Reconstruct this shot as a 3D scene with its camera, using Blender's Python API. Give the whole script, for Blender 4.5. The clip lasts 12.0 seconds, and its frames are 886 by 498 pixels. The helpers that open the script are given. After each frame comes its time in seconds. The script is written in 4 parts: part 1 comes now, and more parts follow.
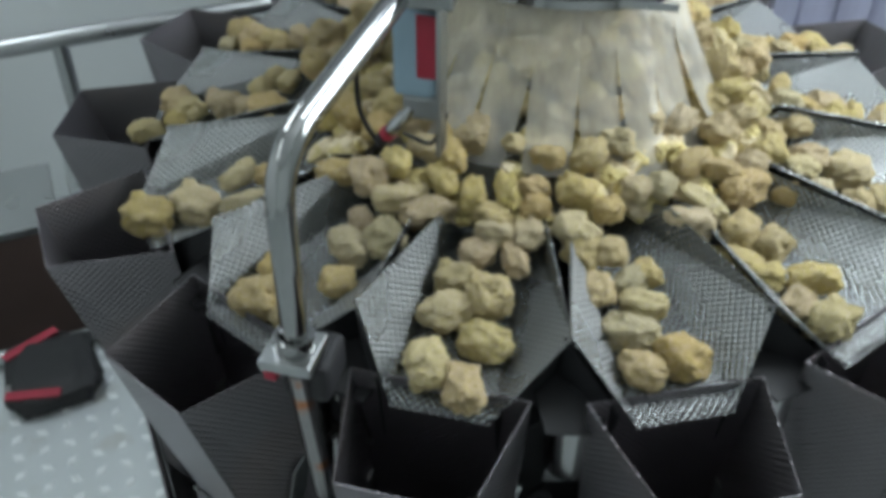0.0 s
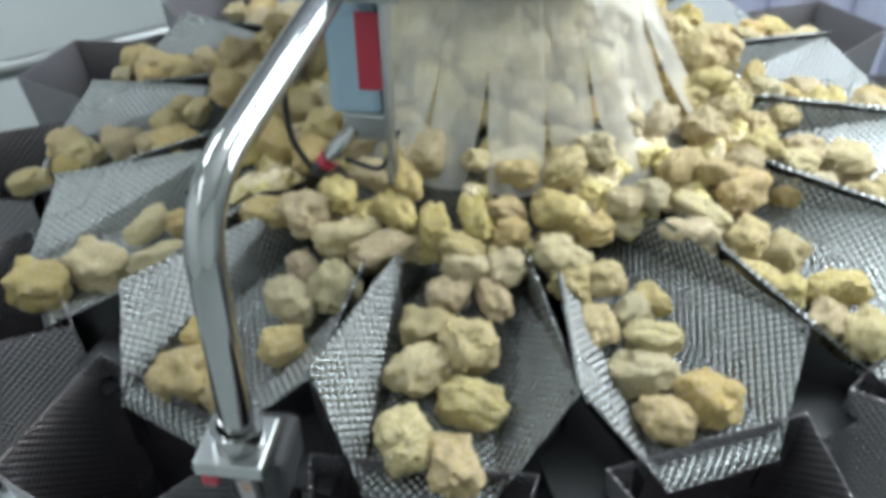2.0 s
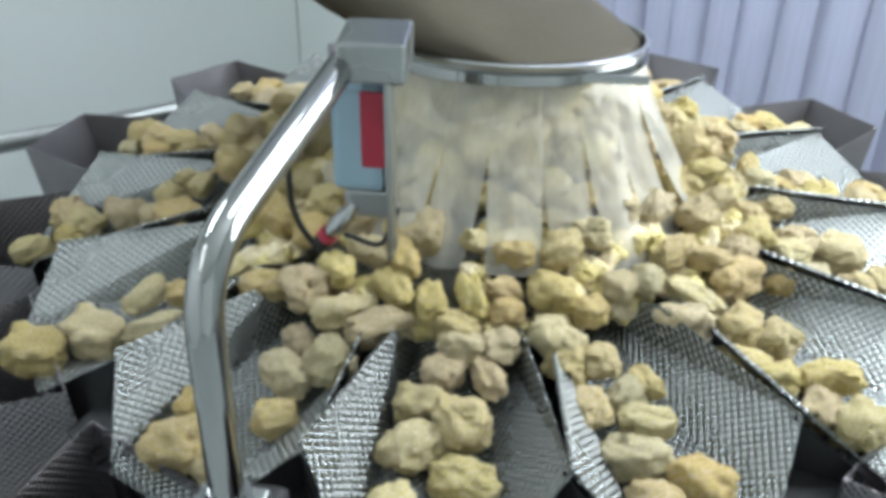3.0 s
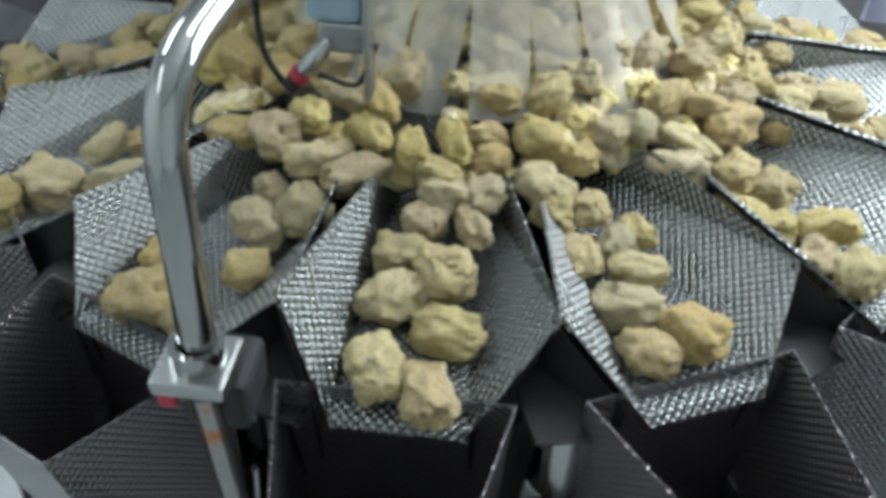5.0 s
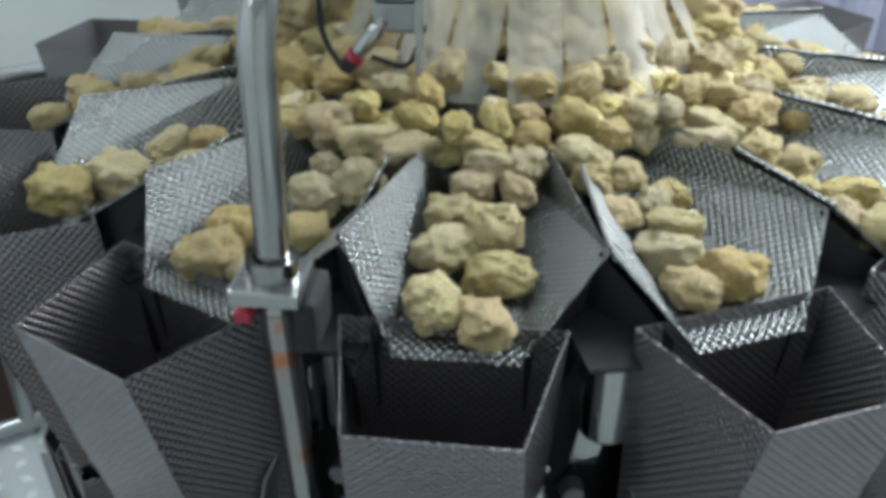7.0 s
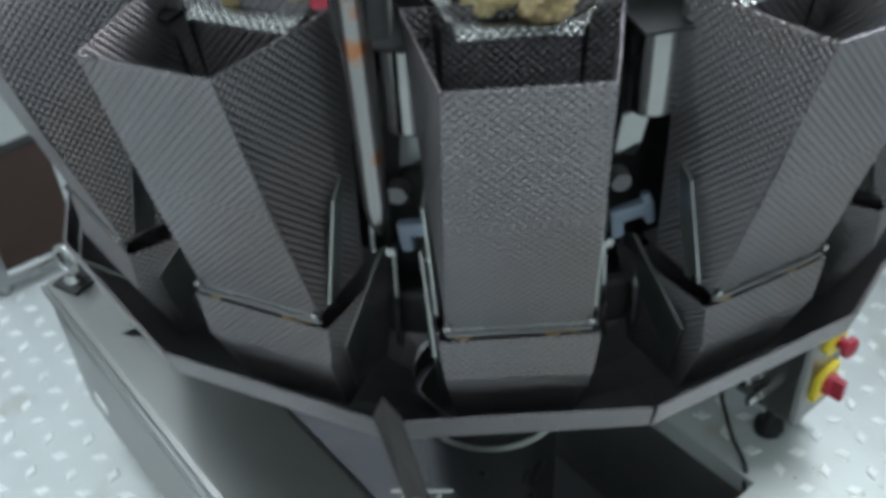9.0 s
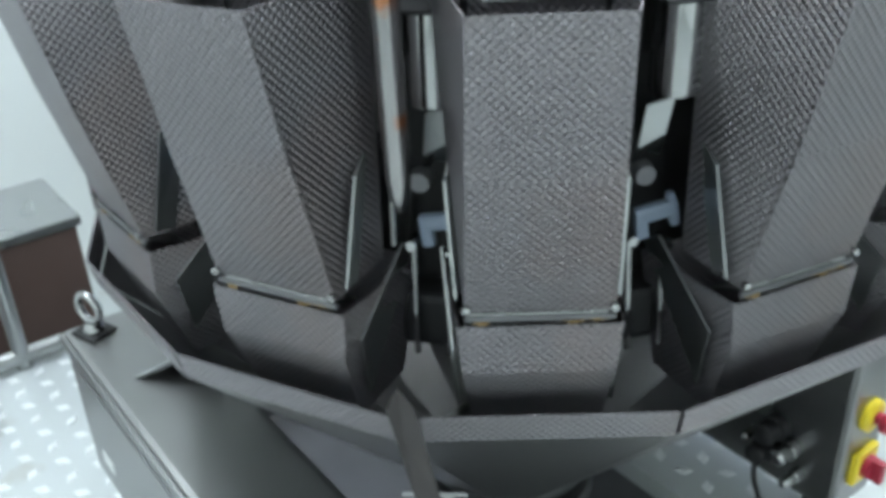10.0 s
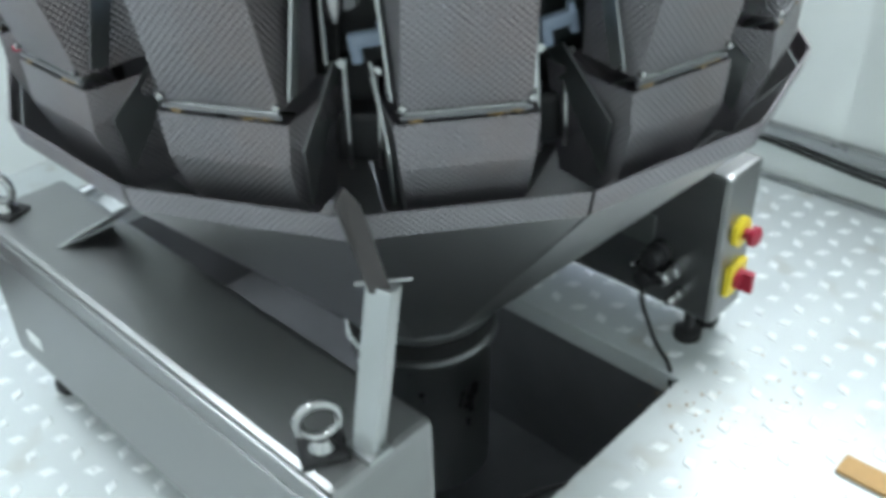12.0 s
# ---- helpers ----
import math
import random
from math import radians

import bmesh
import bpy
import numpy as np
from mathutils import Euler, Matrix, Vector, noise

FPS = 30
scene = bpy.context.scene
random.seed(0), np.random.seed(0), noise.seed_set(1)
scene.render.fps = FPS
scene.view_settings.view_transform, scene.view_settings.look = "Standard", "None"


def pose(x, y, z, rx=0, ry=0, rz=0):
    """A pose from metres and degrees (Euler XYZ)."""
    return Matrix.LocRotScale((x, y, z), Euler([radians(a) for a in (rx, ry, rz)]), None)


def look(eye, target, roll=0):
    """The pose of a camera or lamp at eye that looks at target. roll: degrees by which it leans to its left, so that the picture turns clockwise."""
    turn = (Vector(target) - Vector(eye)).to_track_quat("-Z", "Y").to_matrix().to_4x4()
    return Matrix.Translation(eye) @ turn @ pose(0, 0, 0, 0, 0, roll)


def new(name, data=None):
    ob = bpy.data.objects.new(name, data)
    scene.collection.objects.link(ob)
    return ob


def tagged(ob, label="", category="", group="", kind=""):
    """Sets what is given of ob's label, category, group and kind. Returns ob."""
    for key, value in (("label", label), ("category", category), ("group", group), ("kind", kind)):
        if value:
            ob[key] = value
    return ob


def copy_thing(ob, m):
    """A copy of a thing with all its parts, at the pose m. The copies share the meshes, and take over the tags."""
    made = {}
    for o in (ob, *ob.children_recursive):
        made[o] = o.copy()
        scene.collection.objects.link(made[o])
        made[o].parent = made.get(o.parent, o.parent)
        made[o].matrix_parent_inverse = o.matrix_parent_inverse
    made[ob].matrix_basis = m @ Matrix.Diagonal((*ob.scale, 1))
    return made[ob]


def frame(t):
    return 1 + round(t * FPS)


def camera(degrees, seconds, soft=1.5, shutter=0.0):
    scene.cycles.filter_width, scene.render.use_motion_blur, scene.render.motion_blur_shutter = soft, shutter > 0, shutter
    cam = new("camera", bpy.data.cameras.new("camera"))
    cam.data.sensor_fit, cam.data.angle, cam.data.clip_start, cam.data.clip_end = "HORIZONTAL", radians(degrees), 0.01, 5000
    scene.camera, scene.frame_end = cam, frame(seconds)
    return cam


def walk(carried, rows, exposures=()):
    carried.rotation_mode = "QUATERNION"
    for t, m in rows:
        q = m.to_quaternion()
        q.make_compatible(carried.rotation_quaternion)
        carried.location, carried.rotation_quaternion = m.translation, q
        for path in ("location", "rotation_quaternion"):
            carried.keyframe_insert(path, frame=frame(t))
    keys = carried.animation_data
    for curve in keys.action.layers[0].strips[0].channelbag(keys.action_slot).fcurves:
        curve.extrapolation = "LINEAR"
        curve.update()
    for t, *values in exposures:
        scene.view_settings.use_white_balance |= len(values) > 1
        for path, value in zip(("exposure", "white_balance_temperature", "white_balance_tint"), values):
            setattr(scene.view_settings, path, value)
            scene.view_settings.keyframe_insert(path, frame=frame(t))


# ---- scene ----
cam = camera(50.1, 12.0, soft=4.6, shutter=0.3)
ROWS = [
    (0.0, 0.177, -1.243, 1.911, 14.40, -38.72, -0.21),
    (0.5, 0.105, -1.166, 1.870, 11.84, -42.48, 0.84),
    (1.0, 0.081, -1.107, 1.796, 10.82, -39.27, 1.22),
    (1.5, 0.050, -1.092, 1.750, 7.49, -41.79, -0.07),
    (2.0, 0.097, -1.096, 1.805, 8.18, -37.19, 1.11),
    (2.5, 0.097, -1.108, 1.810, 7.46, -31.91, -0.53),
    (4.5, 0.096, -1.110, 1.755, 8.34, -35.46, -0.67),
    (5.0, 0.087, -1.085, 1.745, 5.68, -39.16, -1.99),
    (5.5, 0.089, -1.114, 1.730, 6.77, -34.74, -2.66),
    (6.0, 0.088, -1.115, 1.697, 7.23, -31.41, -1.11),
    (6.5, 0.085, -1.145, 1.640, 7.90, -30.67, -0.70),
    (8.3, -0.021, -1.429, 1.628, -1.53, -32.34, 3.43),
    (8.5, -0.035, -1.411, 1.586, -1.91, -34.38, 4.00),
    (9.0, -0.069, -1.349, 1.521, 0.36, -38.82, 3.53),
    (9.5, -0.049, -1.336, 1.395, 3.21, -32.36, 3.06),
    (10.0, -0.071, -1.439, 1.362, 1.67, -29.07, 2.55),
    (10.5, -0.115, -1.576, 1.393, -0.60, -26.31, 1.57),
    (11.0, -0.143, -1.615, 1.382, -3.03, -26.13, 1.15),
    (11.5, -0.176, -1.632, 1.334, -4.12, -30.19, 1.75),
    (12.0, -0.160, -1.601, 1.299, -7.50, -33.63, 2.08),
]
walk(cam, [(t, pose(x, y, z, 90 + pitch, 0, yaw) @ pose(0, 0, 0, 0, 0, -lean)) for t, x, y, z, yaw, pitch, lean in ROWS],
     exposures=[(0.0, -1.62), (0.5, -1.42), (1.0, -1.32), (1.5, -1.38), (2.0, -1.02), (2.5, -0.95), (4.5, -1.18), (5.0, -1.26), (5.5, -1.20), (6.5, -1.22), (8.5, -0.96), (9.0, -0.80), (9.5, -0.48), (10.5, -0.10), (11.0, -0.18), (12.0, -0.18)])

# ---- light ----
BASE = 1.22          # height of the feeder pans' rims over the floor
world = bpy.data.worlds.new("room_air")
world.use_nodes = True
world.node_tree.nodes["Background"].inputs[0].default_value = (0.8, 0.9, 1.0, 1)
world.node_tree.nodes["Background"].inputs[1].default_value = 0.1
scene.world = world
scene.view_settings.exposure = 0.0


def tube_lamp(x, y, z, sx, sy, power, turn):
    data = bpy.data.lights.new("ceiling_tube_glow", "AREA")
    data.shape, data.size, data.size_y, data.energy, data.color = "RECTANGLE", sx, sy, power, (0.81, 0.93, 1.0)
    ob = new("ceiling_tube_glow", data)
    ob.matrix_world = pose(x, y, z, 0, 0, turn)
    return ob


CEIL = 3.1
# x, y, width, length, power, turn; the last is added behind the curtain to brighten it
LAMPS = [(0.42, 0.36, 0.4, 0.9, 22, 0), (-1.7, 0.5, 0.3, 1.3, 66, 0), (-1.3, -1.5, 0.3, 1.3, 6, 0), (0.95, 1.9, 0.3, 1.2, 190, 0)]
for x, y, sx, sy, p, turn in LAMPS:
    tube_lamp(x, y, CEIL - 0.09, sx, sy, p, turn)


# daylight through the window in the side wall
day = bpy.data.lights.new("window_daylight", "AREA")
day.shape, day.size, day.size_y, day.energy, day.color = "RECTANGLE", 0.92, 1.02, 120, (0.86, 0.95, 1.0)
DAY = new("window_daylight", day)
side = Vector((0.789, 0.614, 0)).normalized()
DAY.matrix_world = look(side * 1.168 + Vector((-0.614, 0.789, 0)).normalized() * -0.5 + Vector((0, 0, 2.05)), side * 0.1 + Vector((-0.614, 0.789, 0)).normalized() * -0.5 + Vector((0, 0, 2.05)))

# ---- materials ----
def material(name, color, rough=0.5, metal=0.0, vary=0.12, scale=9.0, grain=0.0, grain_scale=400.0, stretch=(1, 1, 1), rough_vary=0.1, random_hue=0.0, spots=None):
    m = bpy.data.materials.new(name)
    m.use_nodes = True
    nt = m.node_tree
    b = nt.nodes["Principled BSDF"]
    b.inputs["Metallic"].default_value = metal
    tc = nt.nodes.new("ShaderNodeTexCoord")
    mp = nt.nodes.new("ShaderNodeMapping")
    mp.inputs["Scale"].default_value = stretch
    nt.links.new(tc.outputs["Object"], mp.inputs[0])
    n = nt.nodes.new("ShaderNodeTexNoise")
    n.inputs["Scale"].default_value, n.inputs["Detail"].default_value = scale, 6
    nt.links.new(mp.outputs[0], n.inputs[0])
    mix = nt.nodes.new("ShaderNodeMix")
    mix.data_type = "RGBA"
    mix.inputs[6].default_value = (*[c * (1 - vary) for c in color], 1)
    mix.inputs[7].default_value = (*[min(1, c * (1 + vary)) for c in color], 1)
    nt.links.new(n.outputs[0], mix.inputs[0])
    out = mix.outputs[2]
    if spots:
        n3 = nt.nodes.new("ShaderNodeTexNoise")
        n3.inputs["Scale"].default_value, n3.inputs["Detail"].default_value = spots[1], 4
        ramp = nt.nodes.new("ShaderNodeValToRGB")
        ramp.color_ramp.elements[0].position, ramp.color_ramp.elements[1].position = spots[2], spots[2] + 0.12
        mix2 = nt.nodes.new("ShaderNodeMix")
        mix2.data_type = "RGBA"
        mix2.inputs[7].default_value = (*spots[0], 1)
        nt.links.new(tc.outputs["Object"], n3.inputs[0])
        nt.links.new(n3.outputs[0], ramp.inputs[0])
        nt.links.new(ramp.outputs[0], mix2.inputs[0])
        nt.links.new(out, mix2.inputs[6])
        out = mix2.outputs[2]
    if random_hue:
        info = nt.nodes.new("ShaderNodeObjectInfo")
        hsv = nt.nodes.new("ShaderNodeHueSaturation")
        for sock, lo, hi in ((0, 0.5 - random_hue * 0.7, 0.5 + random_hue), (1, 0.74, 1.08), (2, 0.86, 1.10)):
            r = nt.nodes.new("ShaderNodeMapRange")
            r.inputs[3].default_value, r.inputs[4].default_value = lo, hi
            fr = nt.nodes.new("ShaderNodeMath")
            fr.operation = "FRACT"
            mul = nt.nodes.new("ShaderNodeMath")
            mul.operation = "MULTIPLY"
            mul.inputs[1].default_value = (1.0, 7.3, 13.7)[sock]
            nt.links.new(info.outputs["Random"], mul.inputs[0])
            nt.links.new(mul.outputs[0], fr.inputs[0])
            nt.links.new(fr.outputs[0], r.inputs[0])
            nt.links.new(r.outputs[0], hsv.inputs[sock])
        nt.links.new(out, hsv.inputs["Color"])
        out = hsv.outputs[0]
    nt.links.new(out, b.inputs["Base Color"])
    rr = nt.nodes.new("ShaderNodeMapRange")
    rr.inputs[3].default_value, rr.inputs[4].default_value = max(0.03, rough - rough_vary), min(1, rough + rough_vary)
    nt.links.new(n.outputs[0], rr.inputs[0])
    nt.links.new(rr.outputs[0], b.inputs["Roughness"])
    if grain:
        g = nt.nodes.new("ShaderNodeTexNoise")
        g.inputs["Scale"].default_value, g.inputs["Detail"].default_value = grain_scale, 5
        nt.links.new(mp.outputs[0], g.inputs[0])
        bump = nt.nodes.new("ShaderNodeBump")
        bump.inputs["Strength"].default_value, bump.inputs["Distance"].default_value = grain, 0.002
        nt.links.new(g.outputs[0], bump.inputs["Height"])
        nt.links.new(bump.outputs[0], b.inputs["Normal"])
    return m


def dimpled_steel(name, color, rough, pitch=0.0068, depth=0.0019, strength=1.0, stain=None):
    """Stainless sheet rolled with a diagonal lattice of small raised pads."""
    m = material(name, color, rough, 1.0, 0.16, 7.0, rough_vary=0.05, spots=stain)
    nt = m.node_tree
    b = nt.nodes["Principled BSDF"]
    uv = nt.nodes.new("ShaderNodeUVMap")
    sep = nt.nodes.new("ShaderNodeSeparateXYZ")
    nt.links.new(uv.outputs[0], sep.inputs[0])

    def op(kind, a, v):
        o = nt.nodes.new("ShaderNodeMath")
        o.operation = kind
        for i, s in enumerate((a, v)):
            if s is None:
                continue
            if isinstance(s, (int, float)):
                o.inputs[i].default_value = s
            else:
                nt.links.new(s, o.inputs[i])
        return o.outputs[0]
    w = math.pi / pitch / math.sqrt(2)
    a = op("SINE", op("MULTIPLY", op("ADD", sep.outputs[0], sep.outputs[1]), w), None)
    c = op("SINE", op("MULTIPLY", op("SUBTRACT", sep.outputs[0], sep.outputs[1]), w), None)
    h = op("POWER", op("ABSOLUTE", op("MULTIPLY", a, c), None), 0.7)
    bump = nt.nodes.new("ShaderNodeBump")
    bump.inputs["Strength"].default_value, bump.inputs["Distance"].default_value = strength, depth
    nt.links.new(h, bump.inputs["Height"])
    nt.links.new(bump.outputs[0], b.inputs["Normal"])
    return m


M_PAN = dimpled_steel("dimpled_stainless_pan", (0.30, 0.31, 0.31), 0.27)
M_HOP = dimpled_steel("dimpled_stainless_hopper", (0.245, 0.23, 0.245), 0.31, depth=0.0021, stain=((0.245, 0.215, 0.22), 5, 0.55))
M_STEEL = material("brushed_stainless", (0.27, 0.27, 0.27), 0.36, 1.0, 0.12, 5, 0.0, 260, (1, 1, 4), 0.05)
M_SMOOTH = material("plain_stainless", (0.40, 0.41, 0.41), 0.30, 1.0, 0.12, 7)
M_POLISH = material("polished_stainless_tube", (0.37, 0.37, 0.37), 0.11, 1.0, 0.08, 20, rough_vary=0.05)
# near-black housing colour, which also paints the shade in gaps between heads
M_DARK = material("dark_housing_and_gap_shade", (0.012, 0.012, 0.014), 0.6, 0.0, 0.25, 14)
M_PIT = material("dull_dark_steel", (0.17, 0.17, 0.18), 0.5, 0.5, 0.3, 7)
M_WORN = material("worn_stained_tube", (0.33, 0.32, 0.32), 0.2, 1.0, 0.12, 20, rough_vary=0.06, spots=((0.42, 0.17, 0.07), 21, 0.54))
# the dark surroundings mirrored in the bracket's leaf are put into this colour
M_LEAF = material("leaf_steel_dark_reflection", (0.035, 0.03, 0.03), 0.4, 0.2, 0.3, 14)
M_BLACK = material("black_rubber", (0.012, 0.012, 0.013), 0.6, 0, 0.3, 30)
M_LEVER = material("grey_blue_plastic", (0.23, 0.28, 0.36), 0.4, 0, 0.1, 30)
M_NUG = material("battered_nugget", (0.52, 0.388, 0.122), 0.75, 0, 0.36, 55, 1.0, 190, rough_vary=0.12, random_hue=0.014, spots=((0.65, 0.51, 0.32), 30, 0.46))
M_WALL = material("white_wall_panel", (0.78, 0.81, 0.79), 0.42, 0, 0.03, 1.3)
M_FLOOR = material("tread_plate_aluminium", (0.56, 0.59, 0.59), 0.42, 0.25, 0.16, 4, 0.2, 160, rough_vary=0.14, spots=((0.47, 0.47, 0.44), 6, 0.58))
# paler than the plate: the lugs' glossy highlights are put into the colour
M_LUG = material("worn_lug_with_highlight", (0.82, 0.84, 0.84), 0.3, 0.2, 0.06, 60)
M_CEIL = material("white_ceiling_panel", (0.75, 0.77, 0.76), 0.6, 0, 0.03, 2)
M_BROWN = material("brown_cabinet_paint", (0.10, 0.065, 0.055), 0.5, 0, 0.2, 8)
M_RED = material("red_plastic", (0.36, 0.02, 0.045), 0.4, 0, 0.1, 30)
M_YELLOW = material("yellow_plastic", (0.80, 0.62, 0.04), 0.42, 0, 0.08, 30)
M_BLUEGREY = material("pale_blue_label", (0.27, 0.38, 0.46), 0.5, 0, 0.1, 20)
M_HOPPERBROWN = material("dull_steel_with_crumb_dust", (0.125, 0.105, 0.075), 0.5, 0.4, 0.25, 9, 0.2, 120)
M_CRUMB = material("wet_crumb", (0.20, 0.125, 0.04), 0.5, 0, 0.4, 120)
M_CARD = material("brown_crumb", (0.45, 0.27, 0.11), 0.8, 0, 0.2, 60)


def strip_plastic(name, color, clear, rough):
    """Thin milky plastic: some light goes straight through, some scatters, the skin shines."""
    m = bpy.data.materials.new(name)
    m.use_nodes = True
    nt = m.node_tree
    b = nt.nodes["Principled BSDF"]
    b.inputs["Base Color"].default_value, b.inputs["Roughness"].default_value = (*color, 1), rough
    tr = nt.nodes.new("ShaderNodeBsdfTransparent")
    tl = nt.nodes.new("ShaderNodeBsdfTranslucent")
    tl.inputs[0].default_value = (*color, 1)
    n = nt.nodes.new("ShaderNodeTexNoise")
    n.inputs["Scale"].default_value = 9
    r = nt.nodes.new("ShaderNodeMapRange")
    r.inputs[3].default_value, r.inputs[4].default_value = clear - 0.09, clear + 0.09
    m1, m2 = nt.nodes.new("ShaderNodeMixShader"), nt.nodes.new("ShaderNodeMixShader")
    m1.inputs[0].default_value = 0.5
    nt.links.new(b.outputs[0], m1.inputs[1])
    nt.links.new(tl.outputs[0], m1.inputs[2])
    nt.links.new(n.outputs[0], r.inputs[0])
    nt.links.new(r.outputs[0], m2.inputs[0])
    nt.links.new(m1.outputs[0], m2.inputs[1])
    nt.links.new(tr.outputs[0], m2.inputs[2])
    nt.links.new(m2.outputs[0], nt.nodes["Material Output"].inputs[0])
    return m


M_STRIP = strip_plastic("milky_skirt_plastic", (0.93, 0.91, 0.85), 0.60, 0.12)
M_CURTAIN = strip_plastic("lavender_curtain_plastic", (0.60, 0.60, 0.72), 0.12, 0.3)
M_GLASS = bpy.data.materials.new("clear_glass")
M_GLASS.use_nodes = True
M_GLASS.node_tree.nodes["Principled BSDF"].inputs["Transmission Weight"].default_value = 1.0
M_GLASS.node_tree.nodes["Principled BSDF"].inputs["Roughness"].default_value = 0.02
M_LAMP = bpy.data.materials.new("lamp_diffuser")
M_LAMP.use_nodes = True
M_LAMP.node_tree.nodes["Principled BSDF"].inputs["Emission Color"].default_value = (0.95, 1, 0.98, 1)
M_LAMP.node_tree.nodes["Principled BSDF"].inputs["Emission Strength"].default_value = 6


# ---- mesh helpers ----
def uv_metres(bm):
    lay = bm.loops.layers.uv.verify()
    for f in bm.faces:
        nn = f.normal
        t = nn.cross(Vector((0, 0, 1)))
        t = Vector((1, 0, 0)) if t.length < 0.2 else t.normalized()
        s = nn.cross(t)
        for lp in f.loops:
            lp[lay].uv = (lp.vert.co.dot(t), lp.vert.co.dot(s))


def mesh_of(name, bm, mat, smooth=False):
    bm.normal_update()
    uv_metres(bm)
    me = bpy.data.meshes.new(name)
    bm.to_mesh(me)
    bm.free()
    me.materials.append(mat)
    if smooth:
        me.polygons.foreach_set("use_smooth", [True] * len(me.polygons))
        me.set_sharp_from_angle(angle=radians(38))
    return me


def part(name, bm, mat, parent=None, label="", smooth=False):
    ob = new(name, mesh_of(name, bm, mat, smooth))
    if parent is not None:
        ob.parent = parent
    if label:
        ob["label"] = label
    return ob


def thing(name, label, category, group="", kind=""):
    return tagged(new(name), label, category, group, kind)


def sheet(polys, thick=0.002, bm=None):
    """Sheet metal: polygons that share corners are welded, then given thickness."""
    own = bmesh.new()
    for poly in polys:
        own.faces.new([own.verts.new(p) for p in poly])
    bmesh.ops.remove_doubles(own, verts=own.verts, dist=0.0004)
    own.normal_update()
    bmesh.ops.solidify(own, geom=own.faces[:], thickness=thick)
    if bm is None:
        return own
    me = bpy.data.meshes.new("tmp")
    own.to_mesh(me)
    own.free()
    bm.from_mesh(me)
    bpy.data.meshes.remove(me)
    return bm


def box(bm, x, y, z, sx, sy, sz, bevel=0.0, m=None):
    """A bevelled block with its middle at x, y, z."""
    own = bmesh.new()
    bmesh.ops.create_cube(own, size=1)
    for v in own.verts:
        v.co = Vector((v.co.x * sx, v.co.y * sy, v.co.z * sz))
    if bevel:
        bmesh.ops.bevel(own, geom=own.edges[:], offset=bevel, segments=2, affect="EDGES", profile=0.6)
    own.transform((m or Matrix.Identity(4)) @ Matrix.Translation((x, y, z)))
    me = bpy.data.meshes.new("tmp")
    own.to_mesh(me)
    own.free()
    bm.from_mesh(me)
    bpy.data.meshes.remove(me)
    return bm


def lathe(bm, profile, seg=40, m=None, close=False):
    """Turns a profile of (radius, height) round the z axis."""
    m = m or Matrix.Identity(4)
    rings = []
    for r, z in profile:
        rings.append([bm.verts.new(m @ Vector((r * math.cos(2 * math.pi * i / seg), r * math.sin(2 * math.pi * i / seg), z))) for i in range(seg)])
    for a, b in zip(rings, rings[1:]):
        for i in range(seg):
            bm.faces.new((a[i], a[(i + 1) % seg], b[(i + 1) % seg], b[i]))
    if close:
        bm.faces.new(rings[0][::-1])
        bm.faces.new(rings[-1])
    return bm


def rod(bm, a, b, r, seg=14):
    a, b = Vector(a), Vector(b)
    q = (b - a).to_track_quat("Z", "Y").to_matrix().to_4x4()
    return lathe(bm, [(r, 0), (r, (b - a).length)], seg, Matrix.Translation(a) @ q, True)


def tube_path(bm, pts, r, seg=18, fillet=0.0, steps=8):
    """A round tube along a line of points, with rounded bends."""
    pts = [Vector(p) for p in pts]
    line = [pts[0]]
    for p, q, s in zip(pts, pts[1:], pts[2:]):
        d0, d1 = (p - q).normalized(), (s - q).normalized()
        for i in range(steps + 1):
            t = i / steps
            line.append((q + d0 * fillet) * (1 - t) ** 2 + q * 2 * t * (1 - t) + (q + d1 * fillet) * t ** 2)
    line.append(pts[-1])
    rings, ref = [], None
    for i, p in enumerate(line):
        d = (line[min(i + 1, len(line) - 1)] - line[max(i - 1, 0)]).normalized()
        if ref is None:
            ref = d.orthogonal().normalized()
        ref = (ref - d * ref.dot(d)).normalized()
        o = d.cross(ref)
        rings.append([bm.verts.new(p + (ref * math.cos(2 * math.pi * k / seg) + o * math.sin(2 * math.pi * k / seg)) * r) for k in range(seg)])
    for a, b in zip(rings, rings[1:]):
        for i in range(seg):
            bm.faces.new((a[i], a[(i + 1) % seg], b[(i + 1) % seg], b[i]))
    bm.faces.new(rings[0][::-1])
    bm.faces.new(rings[-1])
    return bm


HEADS = 14
STEP = 360 / HEADS


def at_head(k, z=BASE):
    """The pose of head k: its own x runs outwards, its y to the right as seen from outside."""
    return pose(0, 0, z, 0, 0, -90 + STEP * k)


# ---- the room ----
U, N = Vector((-0.614, 0.789, 0)).normalized(), Vector((0.789, 0.614, 0)).normalized()


def un(u, n, z=0.0):
    return U * u + N * n + Vector((0, 0, z))


TURN_UN = math.degrees(math.atan2(U.y, U.x))      # base frame: its x along U; its y then points along -N


def base_pose(u, n, z):
    p = un(u, n, z)
    return pose(p.x, p.y, p.z, 0, 0, TURN_UN)


R_WALL, L_WALL, B_WALL, F_WALL = 1.13, -2.6, 3.6, -3.0
EDGE = 1.16
GROUND = -1.1
HOLE = (-0.485, 1.0, -0.43, 0.248)

floor = thing("floor", "worn aluminium tread-plate floor of a raised platform", "floor", kind="structure")
fb = bmesh.new()


